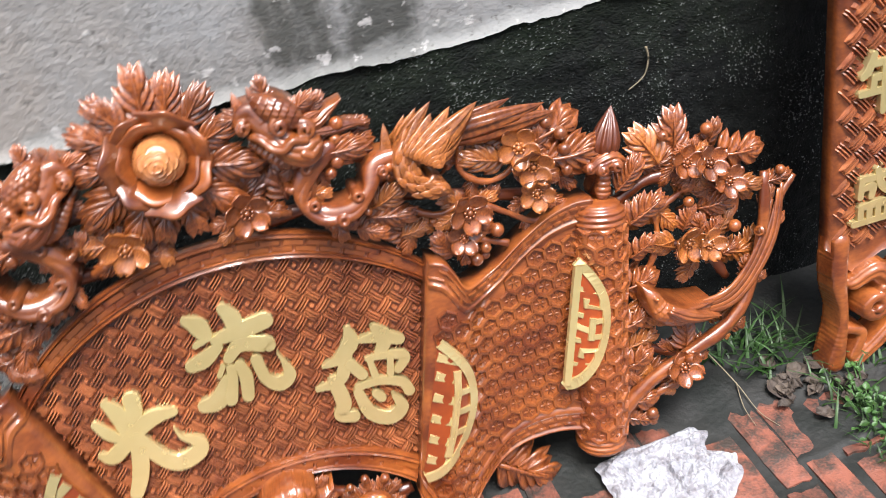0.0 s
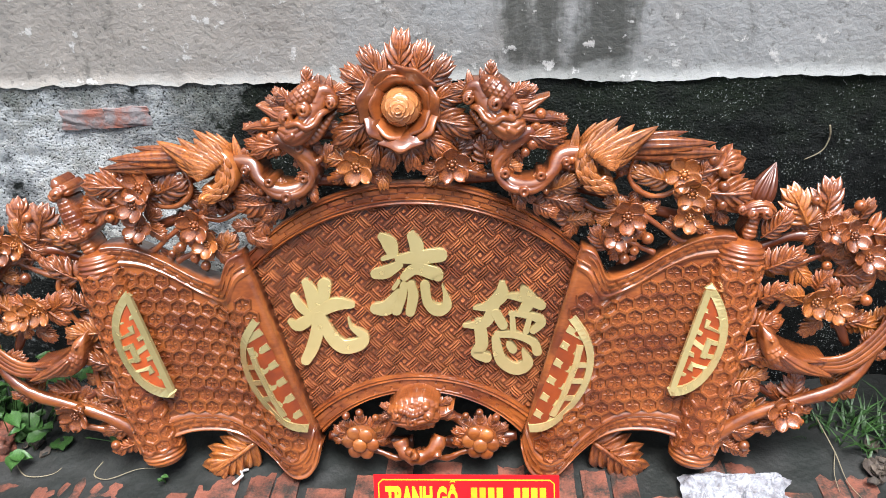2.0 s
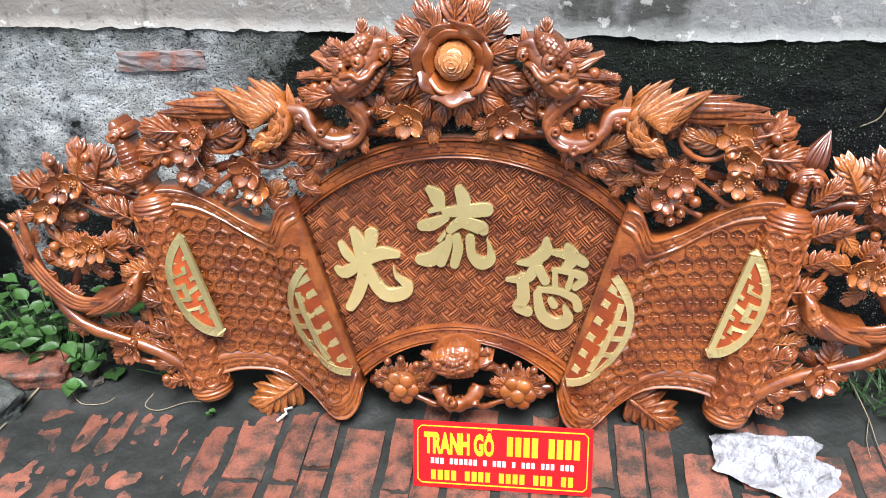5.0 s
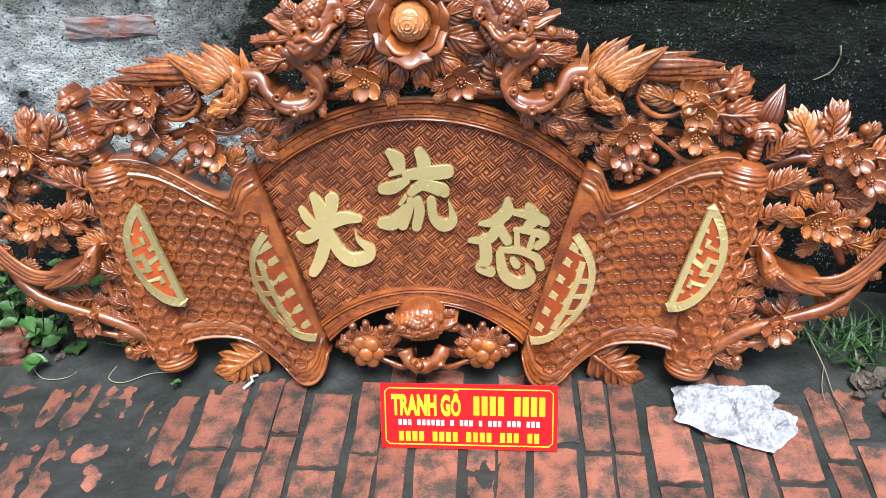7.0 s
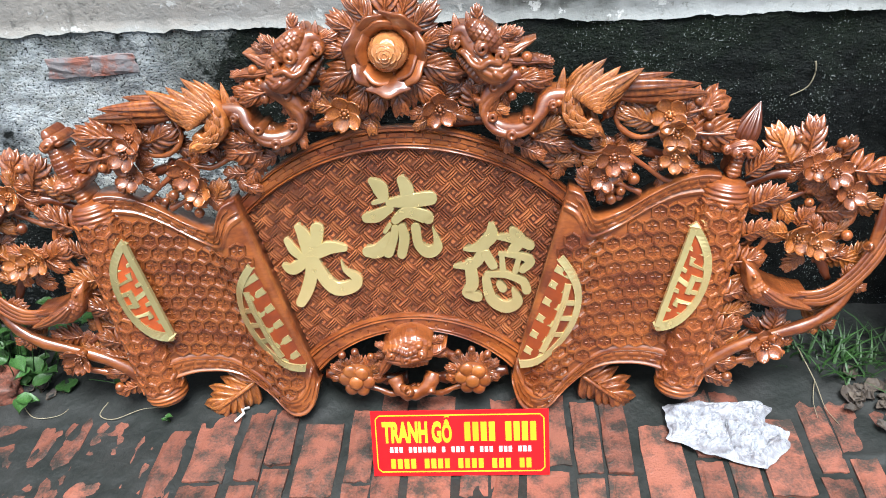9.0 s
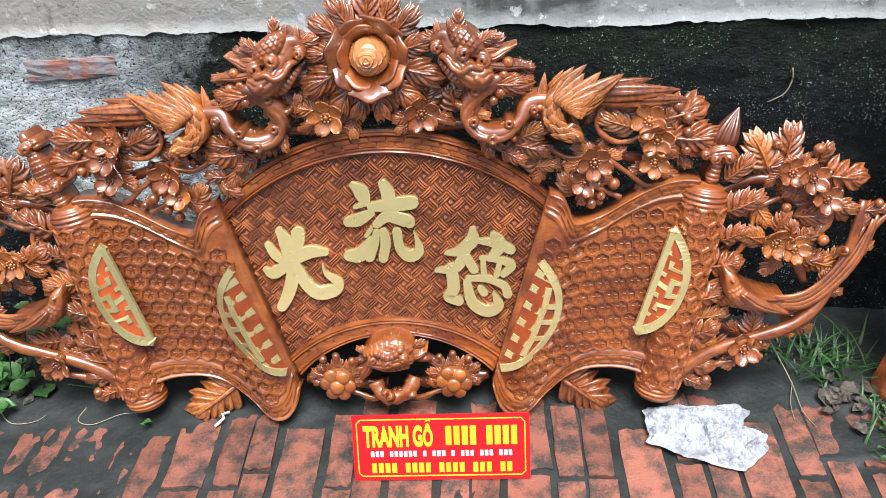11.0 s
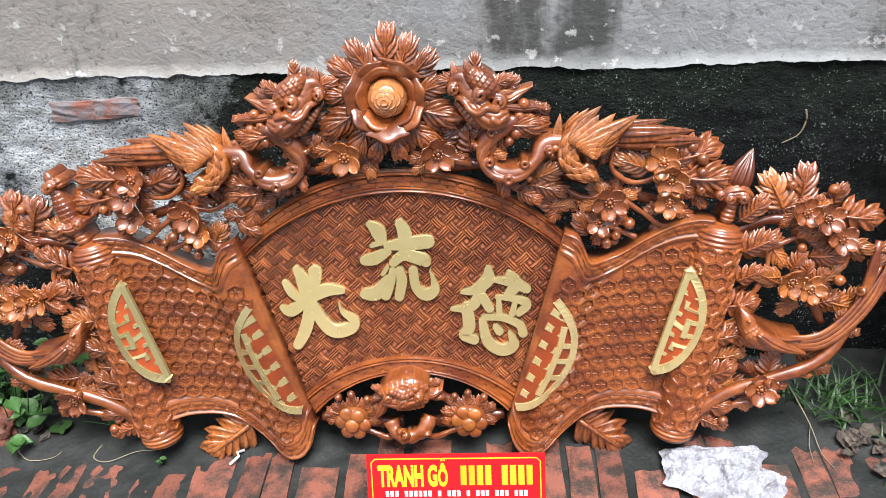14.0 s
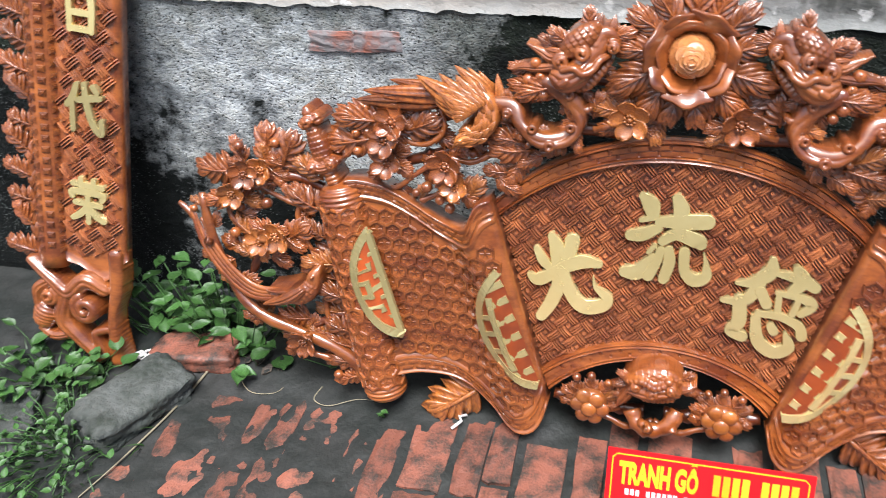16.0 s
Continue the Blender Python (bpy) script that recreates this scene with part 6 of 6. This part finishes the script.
def leaf_blade_mesh(k):
    b = Build()
    b.grid(lambda a, c: ((0.34 + 0.06 * k) * math.sin(math.pi * (0.04 + 0.96 * a) ** 0.75) * (2 * c - 1), a, 0.12 * (2 * c - 1) ** 2 - 0.25 * a * a + 0.02 * math.cos(a * 22) * abs(2 * c - 1)), 10, 6)
    return b.done("leaf", LEAF)


leaf_plant("creeper", (-1.08, 2.23, 0.0), (0.13, 0.05), 120, 0.045, 1, 0.20, "green broad-leaved creeper growing at the wall foot")
leaf_plant("creeper", (-0.93, 2.14, 0.0), (0.04, 0.03), 9, 0.06, 2, 0.05, "green broad leaves beside the carved panel")
leaf_plant("creeper", (-1.42, 2.02, 0.0), (0.10, 0.06), 60, 0.042, 3, 0.07, "green weeds at the foot of a carved board")
leaf_plant("creeper", (-1.27, 1.83, 0.0), (0.07, 0.10), 130, 0.020, 4, 0.045, "small green weeds spreading over a stone slab")
leaf_plant("creeper", (1.11, 1.90, 0.0), (0.025, 0.10), 110, 0.015, 7, 0.03, "tiny green weeds along the joint of the paving")
leaf_plant("seedling", (-0.565, 2.035, 0.0), (0.006, 0.006), 3, 0.022, 6, 0.02, "tiny green seedling between bricks")


def rock(name, size, seed, mat, m, label, category):
    b = Build()
    rnd = random.Random(seed)
    sx, sy, sz = size

    def at(a, c):
        th, ph = a * 2 * math.pi, (c - 0.5) * math.pi
        k = 9.0
        x, y, z = math.cos(ph) * math.cos(th), math.cos(ph) * math.sin(th), math.sin(ph)
        r = (abs(x) ** k + abs(y) ** k + abs(z) ** k) ** (-1 / k)
        q = 1 + 0.16 * noise.fractal(Vector((x * 2.5 + seed, y * 2.5, z * 2.5)), 0.7, 2.2, 6)
        return (x * r * sx * q, y * r * sy * q, z * r * sz * q)

    b.grid(at, 40, 22)
    return solid(name, b.done(name, mat), label, category, m=m)


rock("stone_slab", (0.072, 0.125, 0.042), 1, STONE, pose(-1.14, 1.955, 0.026, 0, 5, -28), "broken grey stone slab lying among weeds", "stone")
rock("broken_brick", (0.105, 0.05, 0.03), 2, BRICK, pose(-1.075, 2.135, 0.022, 0, 0, 8), "broken old red brick lying among leaves", "brick")
rock("stone_slab", (0.12, 0.11, 0.02), 3, STONE, pose(-1.48, 1.83, 0.0, 0, 0, 20), "flat grey stone slab sunk in weeds", "stone")


def stalk(pts, r, label):
    line = [spline(pts, i / 24) for i in range(25)]
    return solid("dry_stalk", Build().tube(line, [r * (1 - 0.6 * i / 24) for i in range(25)], 6).done("dry_stalk", STRAW), label, "stalk")


stalk([(-1.02, 2.14, 0.012), (-1.05, 1.98, 0.004), (-1.09, 1.82, 0.004), (-1.13, 1.70, 0.002)], 0.0035, "long dry stalk lying on the ground")
stalk([(0.90, 2.20, 0.05), (0.92, 2.12, 0.02), (0.925, 2.05, 0.004), (0.94, 2.0, 0.002)], 0.0016, "thin dry stalk beside the grass")
stalk([(0.925, 2.13, 0.012), (0.905, 2.07, 0.006), (0.90, 2.02, 0.003)], 0.0013, "thin dry twig on the ground")
stalk([(0.885, 2.379, 0.679), (0.889, 2.379, 0.654), (0.878, 2.379, 0.622), (0.845, 2.379, 0.603)], 0.0022, "short pale dead root clinging to the wall")
stalk([(-0.95, 2.10, 0.004), (-0.90, 2.055, 0.003), (-0.84, 2.06, 0.004), (-0.82, 2.10, 0.003)], 0.0014, "thin curled tendril on the ground")
stalk([(-0.735, 2.10, 0.004), (-0.74, 2.06, 0.003), (-0.70, 2.045, 0.004), (-0.64, 2.07, 0.01), (-0.60, 2.08, 0.004)], 0.0016, "thin curled tendril by the panel")


def litter(centre, seed):
    rnd = random.Random(seed)
    b = Build()
    s = rnd.uniform(0.014, 0.036)
    b.grid(lambda a, c: (s * (0.5 + 0.2 * rnd.random()) * math.sin(math.pi * (0.08 + 0.9 * a)) * (2 * c - 1), s * (a - 0.5) * 1.6, 0.004 + 0.008 * abs(2 * c - 1) + 0.006 * rnd.random()), 6, 5)
    return solid("dead_leaf", b.done("dead_leaf", LITTER, False), "curled dead brown leaf on the ground", "leaf", m=pose(*centre, rnd.uniform(-10, 10), rnd.uniform(-10, 10), rnd.uniform(0, 360)), group="dead leaves")


rnd = random.Random(4)
for i in range(22):
    litter((rnd.gauss(1.04, 0.055), rnd.gauss(2.08, 0.05), 0.003), i)
for i in range(10):
    litter((rnd.uniform(-1.02, -0.85), rnd.uniform(2.12, 2.22), 0.0), 40 + i)
part_bits = Build().tube([(0.0, 0.0, 0.006), (0.018, 0.02, 0.012), (0.01, 0.034, 0.01), (0.024, 0.045, 0.006)], [0.0035] * 4, 6)
solid("plastic_scrap", part_bits.done("plastic_scrap", WHITE), "small twisted scrap of white plastic by the panel", "litter", m=pose(-0.405, 2.03, 0.0))
scrap = Build().grid(lambda a, c: (0.07 * (a - 0.5), 0.035 * (c - 0.5), 0.015 + 0.02 * noise.noise(Vector((a * 5, c * 5, 3)))), 10, 8)
solid("plastic_scrap", scrap.done("plastic_scrap", WHITE, False), "scrap of white plastic wrapping among leaves", "litter", m=pose(-1.20, 2.12, 0.0, 0, 0, 30))
solid("plastic_scrap", scrap.done("plastic_scrap", WHITE, False), "scrap of clear plastic wrapping among leaves", "litter", m=pose(-0.99, 2.17, 0.02, 30, 0, 60))


# ---- bricks of the wall patch and of the paving ----
def brick_mesh(length, width, height, seed):
    """A worn brick: bevelled, with an uneven top."""
    r = random.Random(seed)
    b = Build()
    nx, ny = 5, 3
    top = []
    for i in range(nx + 1):
        for j in range(ny + 1):
            edge = i in (0, nx) or j in (0, ny)
            k = 1 if edge else 0
            x = (i / nx - 0.5) * width + (r.uniform(-0.003, 0.003) if edge else 0)
            y = (j / ny - 0.5) * length + (r.uniform(-0.004, 0.004) if edge else 0)
            b.v.append((x, y, -k * 0.003 + r.uniform(-0.0015, 0.0015)))
    n = ny + 1
    b.f = [(i * n + j, (i + 1) * n + j, (i + 1) * n + j + 1, i * n + j + 1) for i in range(nx) for j in range(ny)]
    rim = [i * n for i in range(nx + 1)] + [nx * n + j for j in range(1, n)] + [i * n + ny for i in range(nx - 1, -1, -1)] + [j for j in range(ny - 1, 0, -1)]
    m = len(b.v)
    b.v += [(b.v[q][0] * 1.02, b.v[q][1] * 1.01, -height) for q in rim]
    for q in range(len(rim)):
        k = (q + 1) % len(rim)
        b.f.append((rim[q], m + q, m + k, rim[k]))
    return b.done("brick", BRICK, False)


ground = bpy.data.objects["ground"]
NARROW = [brick_mesh(0.205, 0.056, 0.04, k) for k in range(4)]
WIDE = [brick_mesh(0.205, 0.088, 0.04, 10 + k) for k in range(4)]
rnd = random.Random(12)
x = -1.12
column = 0
while x < 1.07:
    wide = column % 3 == 2
    w = 0.088 if wide else 0.056
    y = 2.13 - rnd.uniform(0.0, 0.12)
    while y > 0.95:
        skew = rnd.uniform(-1.5, 1.5)
        sunk = rnd.uniform(-0.002, 0.001) - (0.004 if x < -0.62 else 0)
        part("brick", rnd.choice(WIDE if wide else NARROW), ground, pose(x + w / 2 + rnd.uniform(-0.003, 0.003), y - 0.103, sunk, 0, rnd.uniform(-1, 1), skew))
        y -= 0.205 + rnd.uniform(0.008, 0.018)
    x += w + (0.008 if column % 3 == 0 else rnd.uniform(0.015, 0.025))
    column += 1
# courses that lie crosswise at the side of the yard
y = 2.06
while y > 0.95:
    w = rnd.choice((0.056, 0.088))
    x = 1.13 + 0.10 * (2.06 - y) + rnd.uniform(0.0, 0.08)
    while x < 1.75:
        part("brick", rnd.choice(WIDE if w > 0.06 else NARROW), ground, pose(x + 0.103, y - w / 2, rnd.uniform(-0.003, 0.001), rnd.uniform(-1, 1), 0, 90 + rnd.uniform(-2, 2)))
        x += 0.205 + rnd.uniform(0.012, 0.026)
    y -= w + rnd.uniform(0.014, 0.026)
patch = [brick_mesh(0.11, 0.05, 0.03, 30 + k) for k in range(3)]
for me in patch:
    me.materials[0] = LIMED
for px, pz, turn in ((-0.705, 0.742, 90), (-0.604, 0.744, 91)):
    part("brick", patch[int(px * 10) % 3], base_wall, Matrix.Translation((px, WALL_Y - 0.008, pz)) @ Matrix.Rotation(radians(90), 4, "X") @ Matrix.Rotation(radians(turn), 4, "Z") @ Matrix.Diagonal((0.9, 0.9, 1, 1)))
